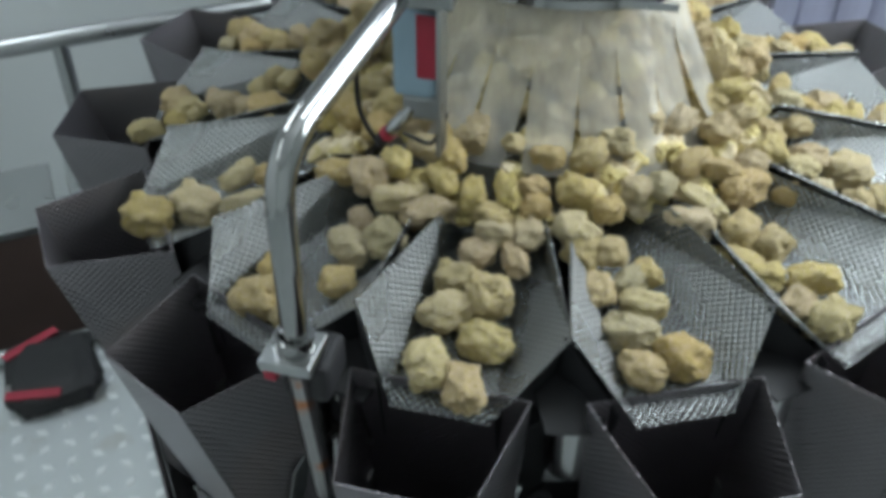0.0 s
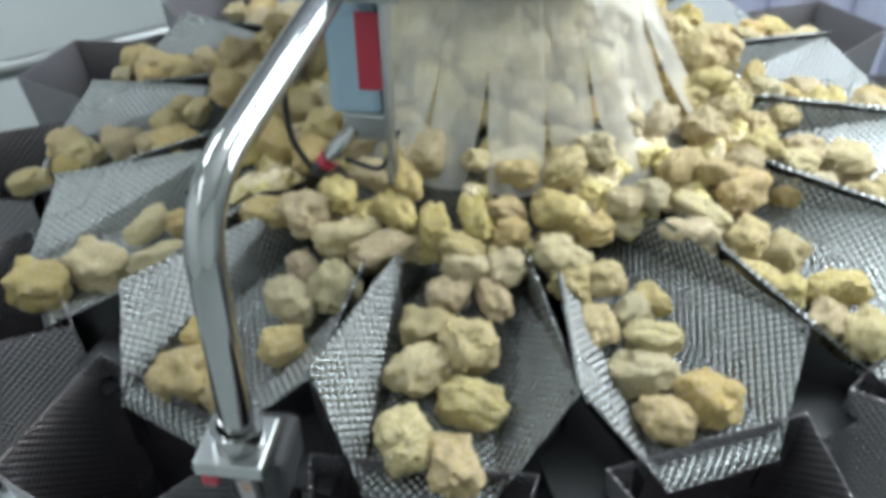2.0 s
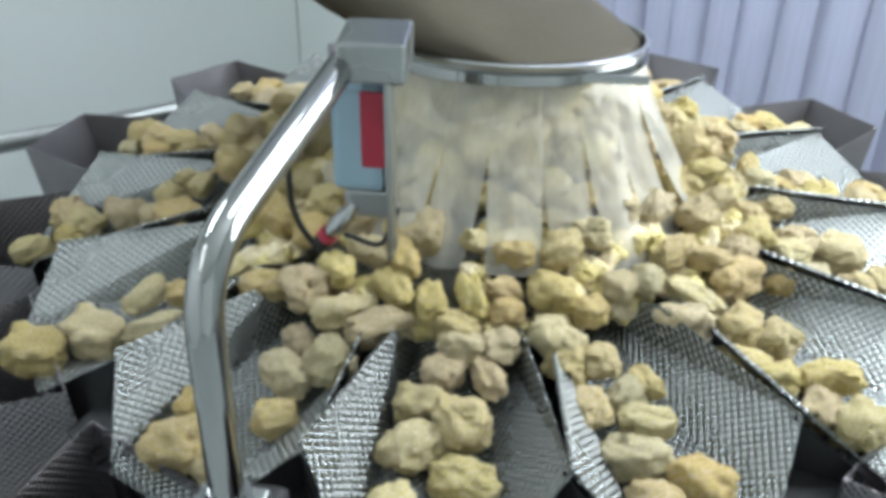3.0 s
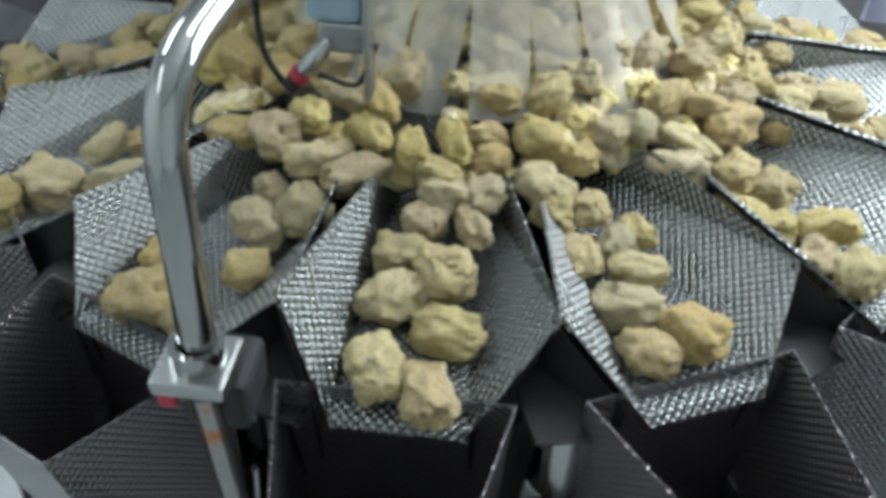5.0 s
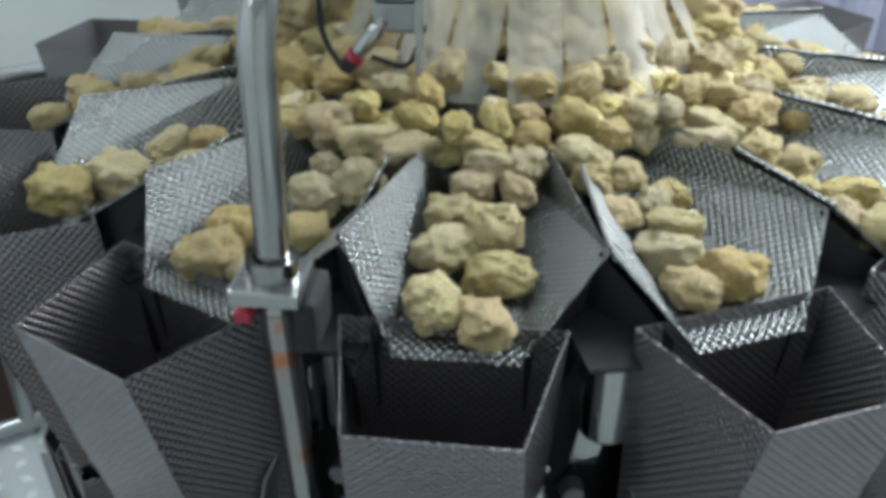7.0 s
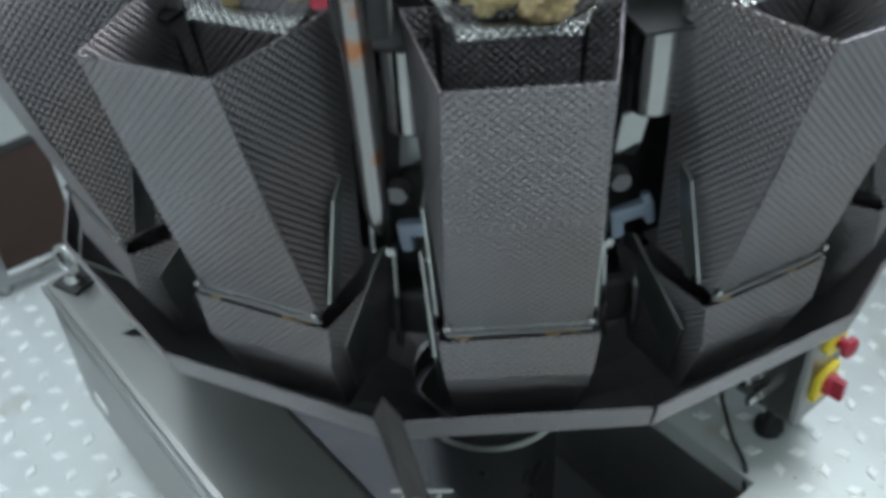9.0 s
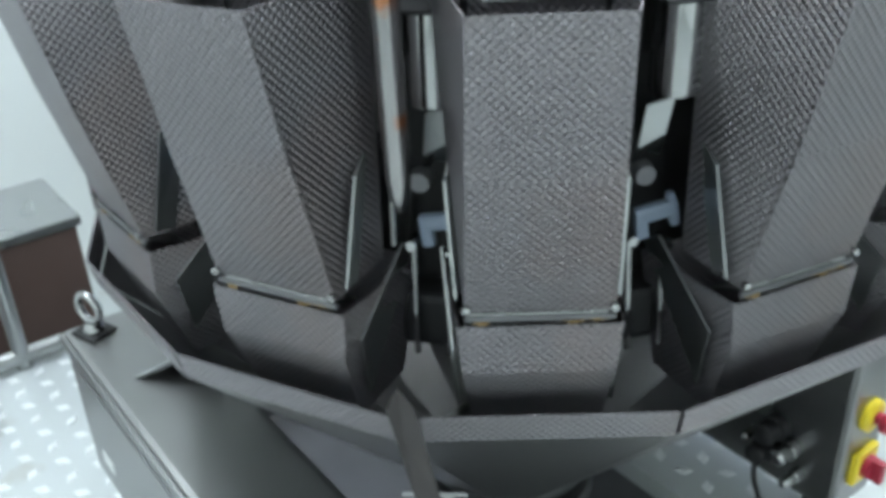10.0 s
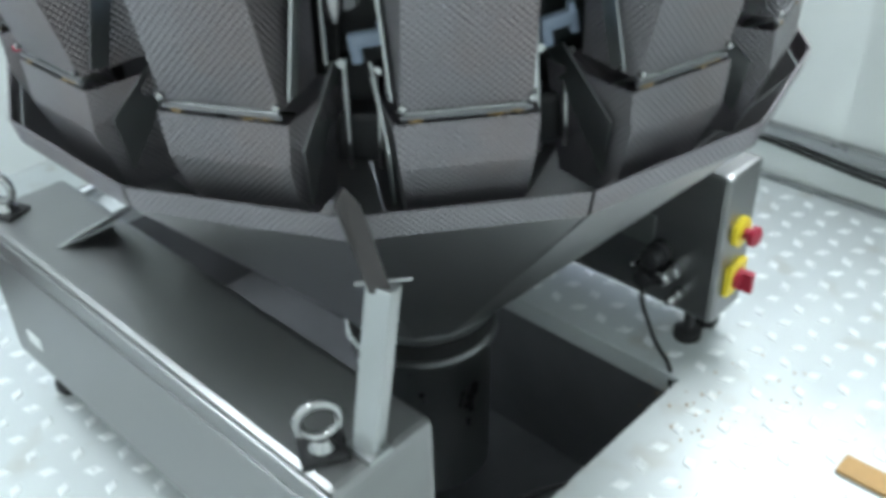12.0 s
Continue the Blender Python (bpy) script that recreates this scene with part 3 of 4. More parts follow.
def switch(name, label, z, n, kind):
    t = thing(name, label, "switch")
    t.matrix_basis = base_pose(-0.483, n, z) @ pose(0, 0, 0, 0, -90, 0)
    # local z points out of the end face
    if kind == "stop":
        part("collar", lathe(bmesh.new(), [(0, 0.0), (0.032, 0.0), (0.032, 0.010), (0.020, 0.014), (0, 0.014)], 30), M_YELLOW, t, "yellow disc", True)
        part("button", lathe(bmesh.new(), [(0, 0.012), (0.012, 0.012), (0.012, 0.024), (0.021, 0.028), (0.021, 0.038), (0.015, 0.043), (0, 0.044)], 30), M_RED, t, "red mushroom button", True)
    else:
        part("plate", box(bmesh.new(), 0, 0, 0.006, 0.068, 0.068, 0.014, 0.004), M_YELLOW, t, "yellow square plate")
        bm = lathe(bmesh.new(), [(0, 0.012), (0.023, 0.012), (0.022, 0.026), (0, 0.026)], 24)
        box(bm, 0, 0, 0.034, 0.046, 0.016, 0.026, 0.004)
        part("knob", bm, M_RED, t, "red rotary knob")
    return t


switch("emergency_stop", "red mushroom emergency stop on a yellow disc", 0.277, 0.414, "stop")
switch("main_switch", "red rotary main switch on a yellow plate", 0.168, 0.416, "rotary")
sock = thing("cable_socket", "dark multi-pin cable sockets on the housing side", "socket")
sock.matrix_basis = base_pose(-0.355, 0.350, 0.195) @ pose(0, 0, 0, -90, 0, 0)
part("back_plate", box(bmesh.new(), 0.07, -0.05, 0, 0.10, 0.07, 0.008, 0.002), M_SMOOTH, sock)
for dx, dy, r in ((0, -0.012, 0.026), (0.012, 0.042, 0.026), (-0.035, 0.018, 0.020), (-0.055, 0.066, 0.012), (0.035, 0.012, 0.010)):
    part("connector", lathe(bmesh.new(), [(0, 0), (r, 0), (r, 0.02), (r * 0.8, 0.022), (r * 0.8, 0.05), (r * 0.5, 0.055), (0, 0.055)], 20, pose(dx, dy, 0)), M_DARK if r > 0.02 else M_POLISH, sock, smooth=True)


def cable(label, pts, r, fillet=0.03, mat=None):
    t = part("cable", tube_path(bmesh.new(), pts, r, 10, fillet), mat or M_BLACK, smooth=True)
    return tagged(t, label, "cable")


cable("black power cable hanging from the socket to the floor", [un(-0.335, 0.325, 0.17), un(-0.345, 0.305, 0.10), un(-0.40, 0.285, 0.03), un(-0.455, 0.262, 0.008), un(-0.475, 0.24, -0.04)], 0.005, 0.02)
cable("black cable lying inside the discharge opening", [un(-0.36, -0.40, -0.08), un(-0.40, -0.30, -0.03), un(-0.415, -0.15, -0.06), un(-0.42, 0.0, -0.14)], 0.005, 0.04)

# corner post with its leaf bracket
post = thing("support_post", "square stainless post with a folded leaf bracket at the funnel rim", "post")
p0, p1 = un(-0.484, -0.566), un(-0.480, -0.516)
post.location = (p0.x, p0.y, 0)
rise = Vector((p1.x - p0.x, p1.y - p0.y, 0.225))
lean_m = Matrix.Translation((0, 0, TOP + 0.006)) @ rise.to_track_quat("Z", "Y").to_matrix().to_4x4()
part("bar", box(bmesh.new(), 0, 0, rise.length / 2, 0.036, 0.030, rise.length, 0.004, lean_m @ pose(0, 0, 0, 0, 0, 14)), M_SMOOTH, post)
part("foot_plate", box(bmesh.new(), 0, 0, TOP + 0.005, 0.038, 0.05, 0.010, 0.002, pose(0, 0, 0, 0, 0, 38)), M_SMOOTH, post)
q = p1 - p0
tip, lf, rt, nl, nr = [(q.x + a, q.y + b, TOP + c) for a, b, c in ((-0.035, 0.039, 0.345), (-0.047, 0.030, 0.325), (-0.018, 0.028, 0.325), (-0.018, -0.012, 0.228), (0.008, -0.014, 0.228))]
crease = (q.x - 0.030, q.y + 0.020, TOP + 0.29)
part("leaf", sheet([[tip, lf, nl, crease], [tip, crease, nl, nr, rt]], 0.004), M_LEAF, post)
pin = bmesh.new()
rod(pin, (q.x - 0.034, q.y + 0.000, TOP + 0.236), (q.x + 0.034, q.y - 0.008, TOP + 0.240), 0.0022, 8)
part("pin", pin, M_SMOOTH, post)

# ---- sensor arm ----
arm = thing("sensor_arm", "polished bent steel tube holding a level sensor over the cone", "sensor arm")
arm.location = (0, 0, BASE)
part("tube", tube_path(bmesh.new(), [(-0.137, -0.617, -0.02), (-0.132, -0.62, 0.245), (-0.098, -0.352, 0.283)], 0.0137, 22, 0.06, 10), M_POLISH, arm, smooth=True)
low_tube = lathe(bmesh.new(), [(0.0, -0.016), (0.004, -0.014), (0.0105, 0.004), (0.0137, 0.03), (0.0137, 0.262)], 22, pose(-0.137, -0.585, -0.275, 7.2, 0, 0))
part("lower_tube", low_tube, M_WORN, arm, "stained lower end of the tube", True)
cl = bmesh.new()
box(cl, -0.139, -0.618, 0.009, 0.056, 0.056, 0.014, 0.003)
part("clamp", cl, M_SMOOTH, arm, "square steel clamp")
part("clamp_collar", lathe(bmesh.new(), [(0.0155, 0.016), (0.021, 0.016), (0.021, 0.034), (0.0155, 0.034)], 24, pose(-0.137, -0.618, 0)), M_POLISH, arm, smooth=True)
part("clamp_body", box(bmesh.new(), -0.130, -0.59, -0.035, 0.05, 0.06, 0.05, 0.008), M_DARK, arm)
part("red_stop", box(bmesh.new(), -0.160, -0.628, -0.014, 0.014, 0.02, 0.012, 0.003), M_RED, arm, "small red plastic stop")
part("end_box", box(bmesh.new(), -0.095, -0.322, 0.290, 0.060, 0.07, 0.036, 0.003, pose(0, 0, 0, 0, 0, 4)), M_SMOOTH, arm, "square steel box at the tube's end")
sensor = thing("level_sensor", "level sensor with pale blue and red label and a steel connector", "sensor")
sensor.location = (-0.089, -0.314, BASE + 0.285)
part("holder_plate", box(bmesh.new(), 0.028, -0.012, -0.10, 0.006, 0.030, 0.21, 0.002), M_SMOOTH, sensor)
part("case", box(bmesh.new(), -0.002, -0.004, -0.080, 0.050, 0.036, 0.105, 0.008), M_BLUEGREY, sensor, "pale blue sensor case")
part("red_label", box(bmesh.new(), 0.0135, -0.0225, -0.068, 0.022, 0.003, 0.075, 0.001), M_RED, sensor, "red label on the case")
part("lower_bracket", box(bmesh.new(), 0.004, 0, -0.150, 0.044, 0.03, 0.03, 0.004), M_SMOOTH, sensor)
part("connector", lathe(bmesh.new(), [(0, 0), (0.008, 0), (0.009, 0.008), (0.009, 0.03), (0.006, 0.034), (0.006, 0.045), (0, 0.045)], 18, pose(-0.034, -0.012, -0.187, 0, 38, 0)), M_POLISH, sensor, "bright connector", True)
part("plug_ring", lathe(bmesh.new(), [(0, 0), (0.010, 0), (0.010, 0.008), (0, 0.008)], 18, pose(-0.040, -0.012, -0.194, 0, 38, 0)), M_RED, sensor, "red plug ring", True)
part("plug", lathe(bmesh.new(), [(0, -0.016), (0.008, -0.014), (0.009, 0), (0, 0.001)], 18, pose(-0.040, -0.012, -0.194, 0, 38, 0)), M_BLACK, sensor, "black plug", True)
cable("thin black sensor cable looping from plug to arm", [(-0.139, -0.326, BASE + 0.079), (-0.160, -0.329, BASE + 0.115), (-0.158, -0.339, BASE + 0.185), (-0.122, -0.365, BASE + 0.262)], 0.0032, 0.025)
cable("thin dark cable running behind the sensor", [(-0.112, -0.314, BASE + 0.09), (-0.073, -0.319, BASE + 0.08), (-0.057, -0.314, BASE + 0.125)], 0.0028, 0.015)

# ---- infeed skirt and spout ----
SX, SY = 0.020, 0.0
skirt = thing("infeed_skirt", "milky plastic strip skirt hanging round the infeed spout", "skirt")
skirt.matrix_basis = pose(SX, SY, BASE - 0.04, -6.5, 0, 0)
rnd = random.Random(11)
NS = 22
for i in range(NS):
    a0 = 2 * math.pi * i / NS
    half = math.pi / NS * rnd.uniform(0.98, 1.12)
    drop = rnd.uniform(-0.03, 0.016)
    out = rnd.uniform(-0.012, 0.012)
    sway = rnd.uniform(-0.05, 0.05)
    bm = bmesh.new()
    grid = []
    for j in range(11):
        v = j / 10
        z = 0.224 - v * (0.212 + drop)
        r = 0.166 + 0.014 * v + (0.088 + out) * v ** 1.6
        hw = half * (1.0 if v < 0.36 else 1.0 - 0.26 * (v - 0.36) / 0.64)
        row = []
        for q in range(5):
            s = q / 4 * 2 - 1
            a = a0 + hw * s + sway * v * v
            rr = r + 0.004 * v * (1 - s * s)
            row.append(bm.verts.new((rr * math.cos(a), rr * math.sin(a), z)))
        grid.append(row)
    for g0, g1 in zip(grid, grid[1:]):
        for q in range(4):
            bm.faces.new((g0[q], g0[q + 1], g1[q + 1], g1[q]))
    bmesh.ops.solidify(bm, geom=bm.faces[:], thickness=0.0016)
    part("strip", bm, M_STRIP, skirt, smooth=True)
part("clamp_ring", lathe(bmesh.new(), [(0.166, 0.212), (0.170, 0.212), (0.171, 0.224), (0.166, 0.226), (0.166, 0.212)], 64), M_POLISH, skirt, "thin polished clamp ring", True)
part("ring_tail", box(bmesh.new(), 0.10, -0.150, 0.219, 0.10, 0.004, 0.010, 0.001, pose(0, 0, 0, 0, 0, 6)), M_SMOOTH, skirt)
spout = thing("infeed_spout", "dull steel infeed spout sloping down to the skirt", "spout")
spout.matrix_basis = pose(SX, SY, BASE - 0.04, -6.5, 0, 0)
part("collar", lathe(bmesh.new(), [(0.163, 0.212), (0.163, 0.230), (0.167, 0.236), (0.172, 0.234), (0.168, 0.228), (0.1645, 0.212)], 64), M_SMOOTH, spout, "rolled steel collar", True)
bm = bmesh.new()
rings = []
for j, (cx, cy, z, r) in enumerate(((0, 0, 0.222, 0.162), (-0.004, 0.0, 0.236, 0.161), (-0.10, 0.005, 0.296, 0.150), (-0.62, 0.08, 0.60, 0.135))):
    rings.append([bm.verts.new((cx + r * math.cos(2 * math.pi * i / 40), cy + r * math.sin(2 * math.pi * i / 40), z + (0.25 * r * math.sin(2 * math.pi * i / 40) if j > 1 else 0))) for i in range(40)])
for a, b in zip(rings, rings[1:]):
    for i in range(40):
        bm.faces.new((a[i], a[(i + 1) % 40], b[(i + 1) % 40], b[i]))
bmesh.ops.solidify(bm, geom=bm.faces[:], thickness=0.003)
part("duct", bm, M_HOPPERBROWN, spout, "dusty sloping duct", True)

# ---- nuggets ----
def nugget_mesh(seed):
    """A blocky lump, one unit long, with a few clefts and a crumbly skin."""
    r = random.Random(seed)
    wide = (0.92, 0.80, 0.64, 0.50)[seed % 4] * r.uniform(0.94, 1.06)
    thick = r.uniform(0.58, 0.72) * (wide + 0.18)
    off = Vector((r.uniform(0, 50), r.uniform(0, 50), r.uniform(0, 50)))
    clefts = [(Vector((r.uniform(-1, 1), r.uniform(-1, 1), r.uniform(-0.5, 0.8))).normalized(), r.uniform(0.12, 0.30), r.uniform(0.22, 0.42)) for i in range(5)]
    bm = bmesh.new()
    bmesh.ops.create_icosphere(bm, subdivisions=4, radius=1)
    for v in bm.verts:
        d = v.co.normalized()
        q = d / (abs(d.x) ** 3.0 + abs(d.y) ** 3.0 + abs(d.z) ** 3.0) ** (1 / 3.0)
        k = 1 + 0.26 * noise.noise(d * 1.3 + off) + 0.17 * noise.noise(d * 2.8 + off) + 0.11 * noise.noise(d * 6.0 + off) + 0.055 * noise.noise(d * 12 + off) + 0.03 * noise.noise(d * 24 + off)
        for c, deep, broad in clefts:
            k *= 1 - deep * math.exp(-((d - c).length / broad) ** 2)
        v.co = Vector((q.x, q.y * wide, q.z * thick)) * k
    span = max(v.co.x for v in bm.verts) - min(v.co.x for v in bm.verts)
    for v in bm.verts:
        v.co /= span
    return mesh_of("nugget", bm, M_NUG, True)


NUGGETS = [nugget_mesh(s) for s in range(20)]
placed = []
rnd = random.Random(21)


def heap(r):
    """Height of the middle of the top layer at radius r."""
    return float(np.interp(r, (0.0, 0.2, 0.26, 0.33, 0.42, 0.5, 0.6), (0.075, 0.052, 0.036, 0.010, -0.026, -0.044, -0.054)))


def nugget(x, y, z=None, turn=None, tilt=14, size=None, shape=None):
    r = math.hypot(x, y)
    shape = rnd.randrange(20) if shape is None else shape
    ob = new("nugget", NUGGETS[shape])
    z = BASE + (heap(r) if z is None else z)
    turn = rnd.uniform(0, 360) if turn is None else turn
    ob.matrix_basis = pose(x, y, z, rnd.uniform(-tilt, tilt), rnd.uniform(-tilt, tilt), turn) @ Matrix.Scale(size or rnd.uniform(0.050, 0.064), 4)
    placed.append((x, y))
    return tagged(ob, "yellow battered chicken nugget lying in a feeder pan" if r > 0.36 else "yellow battered chicken nugget heaped on the cone", "nugget", "nuggets on the weigher")


# x, y, turn, length and width in millimetres, pan by pan
FRONT = [(-0.001, -0.388, 176, 33, 33), (-0.019, -0.425, 179, 43, 32), (0.025, -0.438, 119, 58, 48), (-0.019, -0.472, 31, 54, 39), (0.034, -0.502, 152, 61, 43), (-0.022, -0.547, 108, 58, 42), (0.026, -0.567, 106, 62, 37), (0.016, -0.36, 175, 43, 28), (0.044, -0.386, 112, 55, 27), (0.053, -0.355, 135, 28, 30)]
NEAR_RIGHT = [(0.107, -0.335, 154, 47, 45), (0.141, -0.296, 36, 34, 26), (0.12, -0.36, 162, 30, 28), (0.153, -0.349, 22, 26, 23), (0.148, -0.401, 97, 53, 38), (0.181, -0.38, 144, 35, 41), (0.199, -0.362, 127, 37, 25), (0.199, -0.409, 9, 48, 31), (0.189, -0.449, 3, 56, 39), (0.249, -0.466, 144, 54, 39), (0.207, -0.496, 168, 47, 40)]
NEAR_LEFT = [(-0.24, -0.492, 170, 62, 49), (-0.232, -0.442, 21, 38, 42), (-0.196, -0.515, 57, 23, 29), (-0.157, -0.397, 143, 53, 42), (-0.117, -0.382, 30, 43, 48), (-0.155, -0.36, 36, 28, 34), (-0.154, -0.451, 36, 38, 33)]
LEFT = [(-0.355, -0.282, 69, 62, 33), (-0.308, -0.284, 164, 40, 26), (-0.393, -0.344, 164, 60, 46), (-0.324, -0.336, 21, 62, 28), (-0.446, -0.376, 178, 62, 45), (-0.209, -0.29, 4, 52, 31)]
FAR_LEFT = [(-0.507, -0.12, 70, 42, 42), (-0.451, -0.109, 43, 43, 47), (-0.368, -0.14, 145, 56, 49), (-0.551, -0.183, 32, 44, 34), (-0.515, -0.156, 155, 33, 23), (-0.263, -0.177, 128, 54, 42), (-0.231, -0.179, 141, 56, 38), (-0.395, -0.043, 53, 31, 39), (-0.266, -0.092, 128, 34, 36), (-0.208, -0.124, 80, 35, 40)]
COLLAR = [(-0.162, -0.296, 121, 62, 48), (-0.176, -0.215, 72, 43, 35), (-0.132, -0.275, 117, 62, 33), (-0.099, -0.252, 159, 46, 30), (-0.113, -0.328, 31, 59, 29), (-0.073, -0.345, 27, 61, 28), (-0.066, -0.3, 129, 52, 29), (-0.062, -0.258, 108, 62, 35), (-0.023, -0.314, 104, 62, 34), (0.017, -0.302, 108, 58, 32), (0.047, -0.292, 9, 32, 26), (0.054, -0.316, 25, 30, 24), (0.007, -0.339, 10, 42, 25), (0.1, -0.283, 8, 41, 44)]
RIGHT = [(0.238, -0.278, 155, 58, 36), (0.25, -0.243, 145, 62, 31), (0.302, -0.191, 47, 62, 39), (0.309, -0.141, 173, 35, 37), (0.304, -0.258, 149, 40, 49), (0.343, -0.262, 149, 37, 42), (0.296, -0.304, 178, 55, 30), (0.332, -0.319, 170, 40, 30), (0.39, -0.299, 0, 54, 37), (0.372, -0.351, 152, 36, 44), (0.408, -0.361, 51, 56, 46), (0.169, -0.256, 150, 28, 30), (0.198, -0.237, 153, 29, 33)]
FAR_RIGHT = [(0.445, -0.059, 169, 56, 52), (0.4, -0.137, 170, 34, 42), (0.357, -0.167, 16, 33, 27), (0.454, -0.128, 4, 34, 36), (0.27, -0.175, 166, 48, 29), (0.232, -0.181, 51, 52, 29), (0.263, -0.102, 42, 44, 34), (0.427, 0.055, 46, 62, 48), (0.368, -0.009, 128, 36, 41), (0.306, -0.026, 61, 50, 36), (0.49, 0.064, 179, 41, 33), (0.284, -0.02, 56, 62, 36)]
for group in (FRONT, NEAR_RIGHT, NEAR_LEFT, LEFT, FAR_LEFT, COLLAR, RIGHT, FAR_RIGHT):
    for x, y, turn, length, width in group:
        if width > length:
            turn, length, width = turn + 90, width, length
        kind = min(range(4), key=lambda i: abs((0.92, 0.80, 0.64, 0.50)[i] - width / length))
        nugget(x, y, turn=turn + rnd.choice((0, 180)), size=min(0.074, max(0.046, length * 0.00126)), shape=kind + 4 * rnd.randrange(5))


def clear(x, y, gap):
    return all((x - a) ** 2 + (y - b) ** 2 > gap * gap for a, b in placed)


# the other pans, then the heap round the cone
for k in range(3, 12):
    a = radians(-90 + STEP * k)
    tries, want = 0, 6 if k in (3, 11) else 11
    while want and tries < 400:
        tries += 1
        r, w = rnd.uniform(0.33, 0.565), rnd.uniform(-0.03, 0.03)
        x, y = r * math.cos(a) - w * math.sin(a), r * math.sin(a) + w * math.cos(a)
        if clear(x, y, 0.038):
            nugget(x, y)
            want -= 1
for r0, r1, gap, lift, want in ((0.15, 0.34, 0.040, 0.0, 110), (0.24, 0.33, 0.060, 0.022, 26)):
    tries, mine = 0, []
    while want and tries < 4000 and len(placed) < 298:
        tries += 1
        r, a = math.sqrt(rnd.uniform(r0 * r0, r1 * r1)), rnd.uniform(0, 2 * math.pi)
        x, y = r * math.cos(a), r * math.sin(a)
        if y < -0.08 and r > (0.25 if lift == 0 else 0.0):
            continue
        if all((x - p) ** 2 + (y - q) ** 2 > gap * gap for p, q in (placed if lift == 0 else mine)):
            nugget(x, y, heap(r) + lift, tilt=40)
            mine.append((x, y))
            want -= 1

# the lower layer that shows in the gaps, and the pile inside the skirt
low = bmesh.new()
for i in range(300):
    r, a = math.sqrt(rnd.uniform(0.03, 0.112)), rnd.uniform(0, 2 * math.pi)
    z = heap(r) - 0.024
    if i >= 190:
        z = rnd.uniform(0.04, 0.155)
        r = rnd.uniform(0.4, 1.0) * (0.165 - 0.5 * (z - 0.04))
    n0 = len(low.verts)
    low.from_mesh(NUGGETS[i % 20])
    low.verts.ensure_lookup_table()
    m = pose(r * math.cos(a), r * math.sin(a), BASE + z, rnd.uniform(-40, 40), rnd.uniform(-40, 40), rnd.uniform(0, 360)) @ Matrix.Scale(rnd.uniform(0.050, 0.062), 4)
    bmesh.ops.transform(low, matrix=m, verts=low.verts[n0:])
tagged(part("nugget_heap", low, M_NUG, smooth=True), "lower layer of yellow battered nuggets on the cone", "nuggets", kind="stuff")

marker = part("red_marker", box(bmesh.new(), 0, 0, 0, 0.012, 0.012, 0.008, 0.002, pose(-0.570, -0.276, 0.822)), M_RED)
tagged(marker, "small red plastic marker on a weigh hopper rim", "marker")

# ---- round the walls ----
rail = thing("guard_rail", "grey steel guard rail along the platform edge", "railing")
for z in (0.92, 0.03):
    part("bar", tube_path(bmesh.new(), [un(1.10, -2.5, z), un(1.10, 0.0, z), un(1.10, 1.08, z)], 0.021, 14, 0.05), M_SMOOTH, rail, smooth=True)
for n in (-1.55, -0.64, 0.30):
    bm = bmesh.new()
    rod(bm, un(1.10, n, 0.0), un(1.10, n, 0.92), 0.019)
    part("post", bm, M_SMOOTH, rail, smooth=True)

skirting = thing("baseboard", "grey steel kerb along the foot of the wall", "baseboard", kind="structure")
part("kerb", box(bmesh.new(), 0, 0, 0, DOOR0 - F_WALL, 0.02, 0.012, 0.003, base_pose((DOOR0 + F_WALL) / 2, R_WALL - 0.012, 0.008)), M_SMOOTH, skirting)
tray = thing("cable_tray", "narrow steel cable tray with black cables along the wall", "cable tray")
part("tray_rail", box(bmesh.new(), 0, 0, 0, DOOR0 - F_WALL, 0.03, 0.03, 0.004, base_pose((DOOR0 + F_WALL) / 2, R_WALL - 0.02, 0.15)), M_SMOOTH, tray)
for q in (0.11, 0.125):
    cable("black cable clipped along the wall", [un(F_WALL + 0.1, R_WALL - 0.02, q), un(-0.5, R_WALL - 0.022, q - 0.02), un(-0.2, R_WALL - 0.02, q + 0.004), un(0.45, R_WALL - 0.02, q)], 0.006, 0.05)


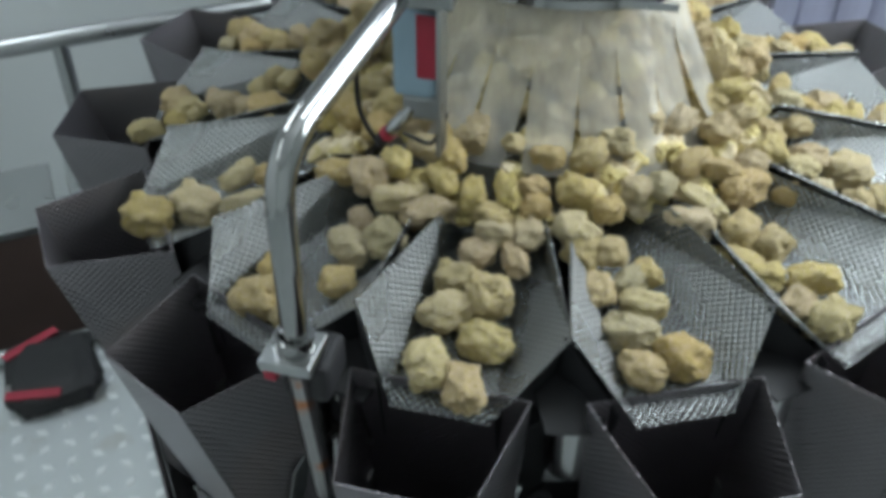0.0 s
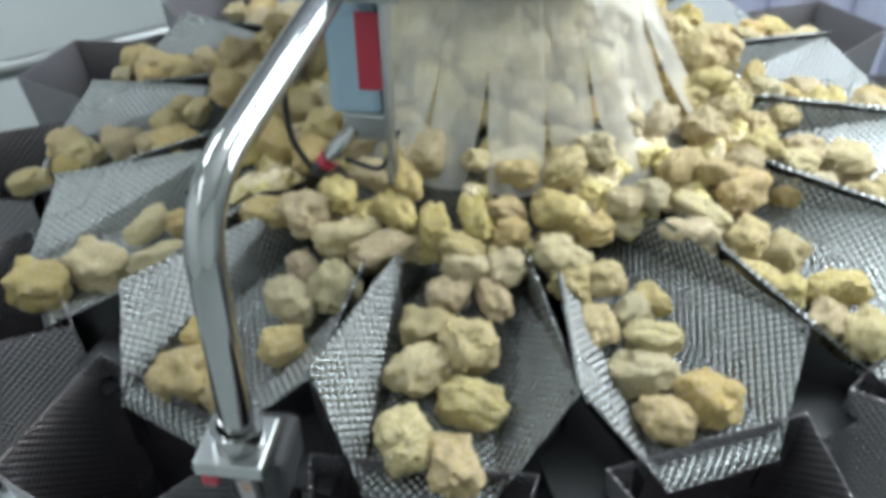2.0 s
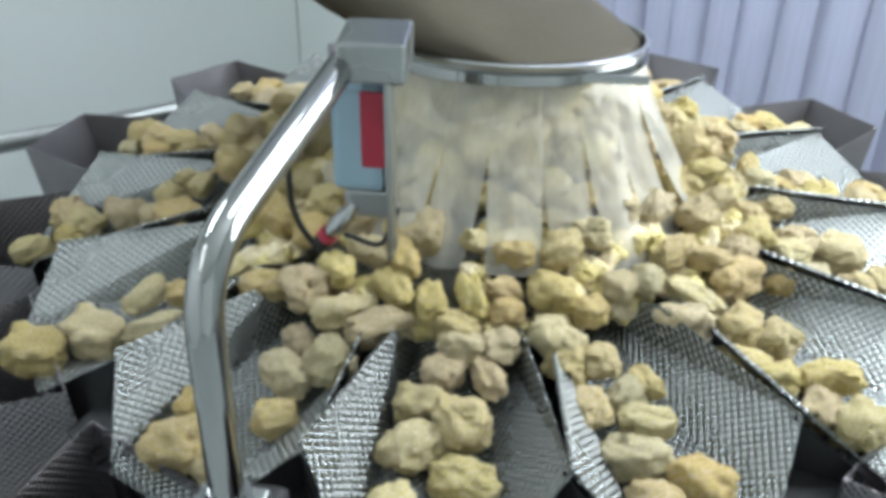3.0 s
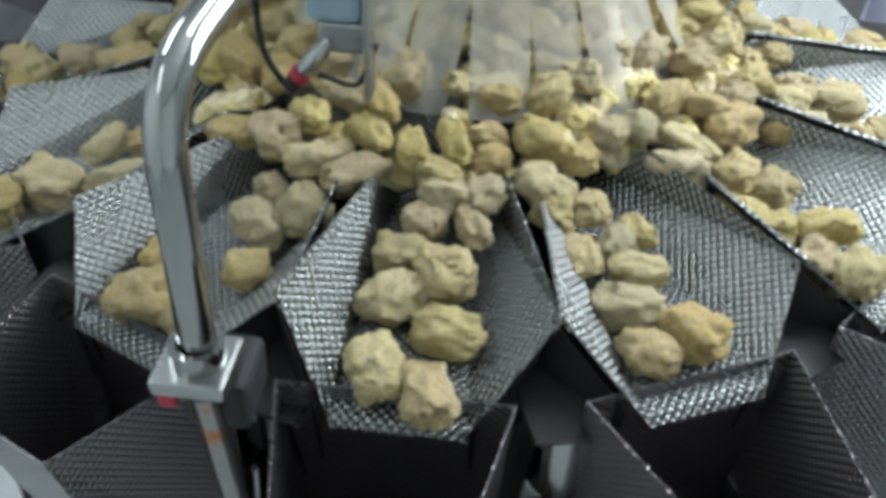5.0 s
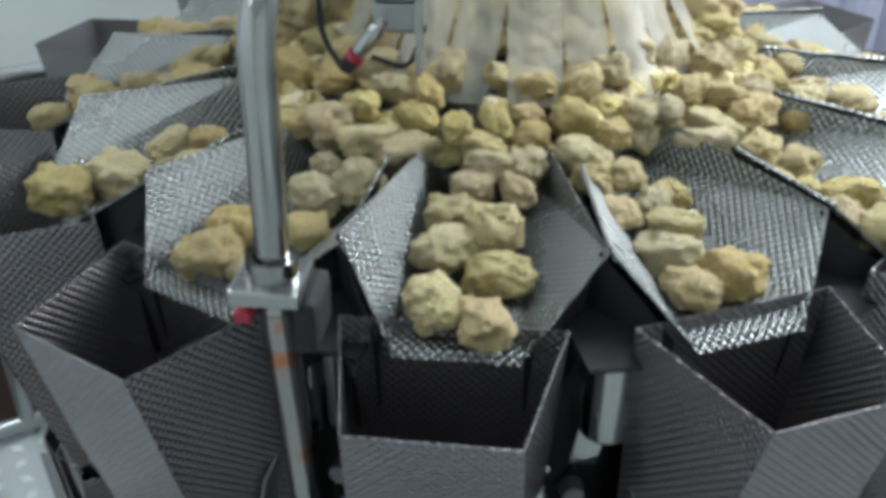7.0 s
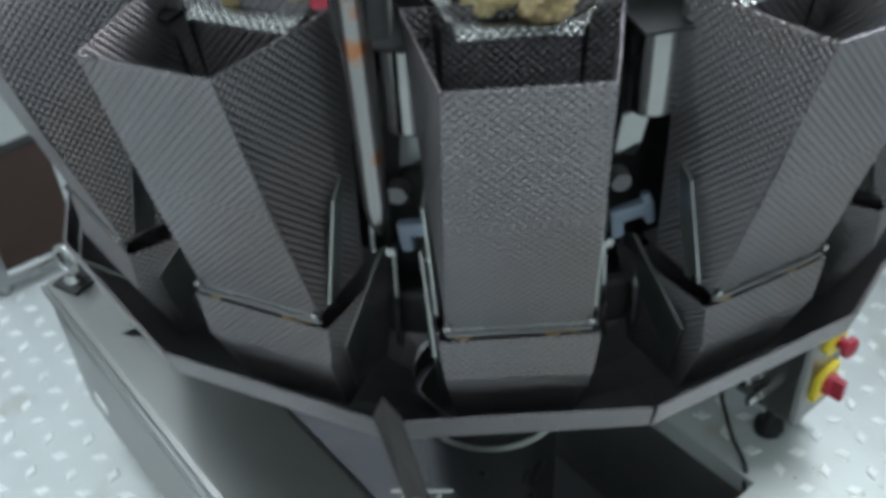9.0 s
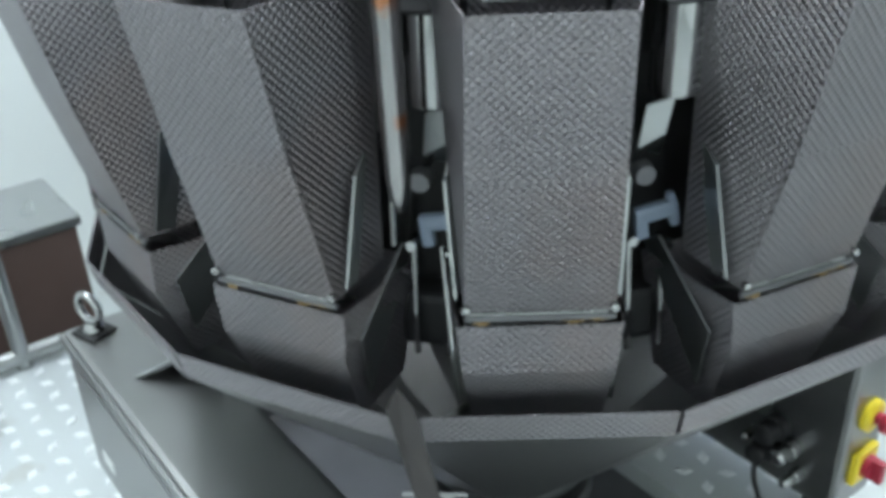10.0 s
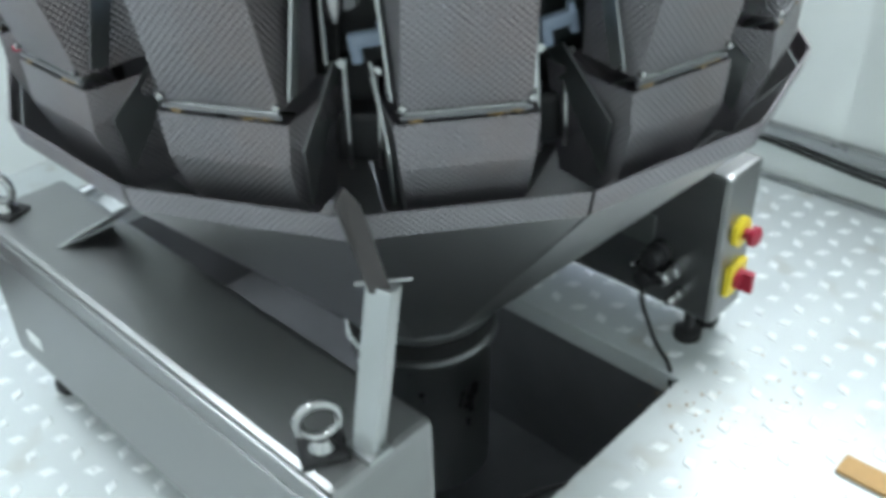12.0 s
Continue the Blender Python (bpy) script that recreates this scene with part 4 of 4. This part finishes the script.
def cabinet(u, n, w, d, h, z0=0.0):
    t = thing("floor_cabinet", "dark brown cabinet with grey lid and yellow stop button", "cabinet", "cabinets by the rail")
    t.matrix_basis = base_pose(u, n, z0)
    part("body", box(bmesh.new(), 0, 0, h / 2, w, d, h, 0.01), M_BROWN, t)
    part("lid", box(bmesh.new(), 0, 0, h + 0.012, w + 0.03, d + 0.03, 0.03, 0.008), M_SMOOTH, t, "grey steel lid")
    part("stop_disc", lathe(bmesh.new(), [(0, 0), (0.035, 0), (0.035, 0.008), (0, 0.010)], 24, pose(-w / 2, 0.02, h * 0.55, 0, -90, 0)), M_YELLOW, t, "yellow disc", True)
    part("stop_button", lathe(bmesh.new(), [(0, 0.008), (0.018, 0.01), (0.020, 0.03), (0, 0.034)], 20, pose(-w / 2, 0.02, h * 0.55, 0, -90, 0)), M_RED, t, "red button", True)
    return t


cabinet(1.78, -0.52, 0.34, 0.40, 1.19, GROUND)
cabinet(1.78, -1.02, 0.34, 0.44, 1.17, GROUND)

bag = thing("tool_bag", "black cloth bag with red straps lying by the rail", "bag")
bag.matrix_basis = base_pose(0.985, -0.88, 0)
bm = bmesh.new()
bmesh.ops.create_icosphere(bm, subdivisions=4, radius=1)
for v in bm.verts:
    d = v.co.normalized()
    q = Vector([math.copysign(abs(c) ** 0.55, c) for c in d])
    k = 1 + 0.14 * noise.noise(d * 2.1) + 0.07 * noise.noise(d * 6)
    v.co = Vector((q.x * 0.13, q.y * 0.12, max(-0.03, q.z * 0.035))) * k + Vector((0, 0, 0.035))
part("cloth", bm, M_BLACK, bag, "crumpled black cloth", True)
for x, y, a, l in ((0.10, 0.04, 25, 0.16), (-0.10, 0.05, -15, 0.14)):
    part("strap", box(bmesh.new(), 0, 0, 0, l, 0.028, 0.008, 0.003, pose(x, y, 0.066, 0, 0, 90 + a)), M_RED, bag, "red strap")
part("buckle", box(bmesh.new(), -0.06, 0.11, 0.06, 0.04, 0.02, 0.012, 0.003), M_POLISH, bag)

# crumbs and a scrap of cardboard on the platform
scrap = tagged(part("cardboard_scrap", box(bmesh.new(), 0, 0, 0.006, 0.10, 0.05, 0.008, 0.002, base_pose(-0.875, 0.240, 0)), M_CARD), "brown cardboard scrap lying on the tread plate", "cardboard")
cr = bmesh.new()
rnd = random.Random(5)
for i in range(60):
    c = un(rnd.gauss(-0.62, 0.07), rnd.gauss(0.22, 0.09), 0.002)
    bmesh.ops.create_icosphere(cr, subdivisions=1, radius=rnd.uniform(0.001, 0.003), matrix=Matrix.Translation(c))
tagged(part("crumbs", cr, M_CARD), "brown crumbs scattered on the platform", "crumbs", kind="stuff")
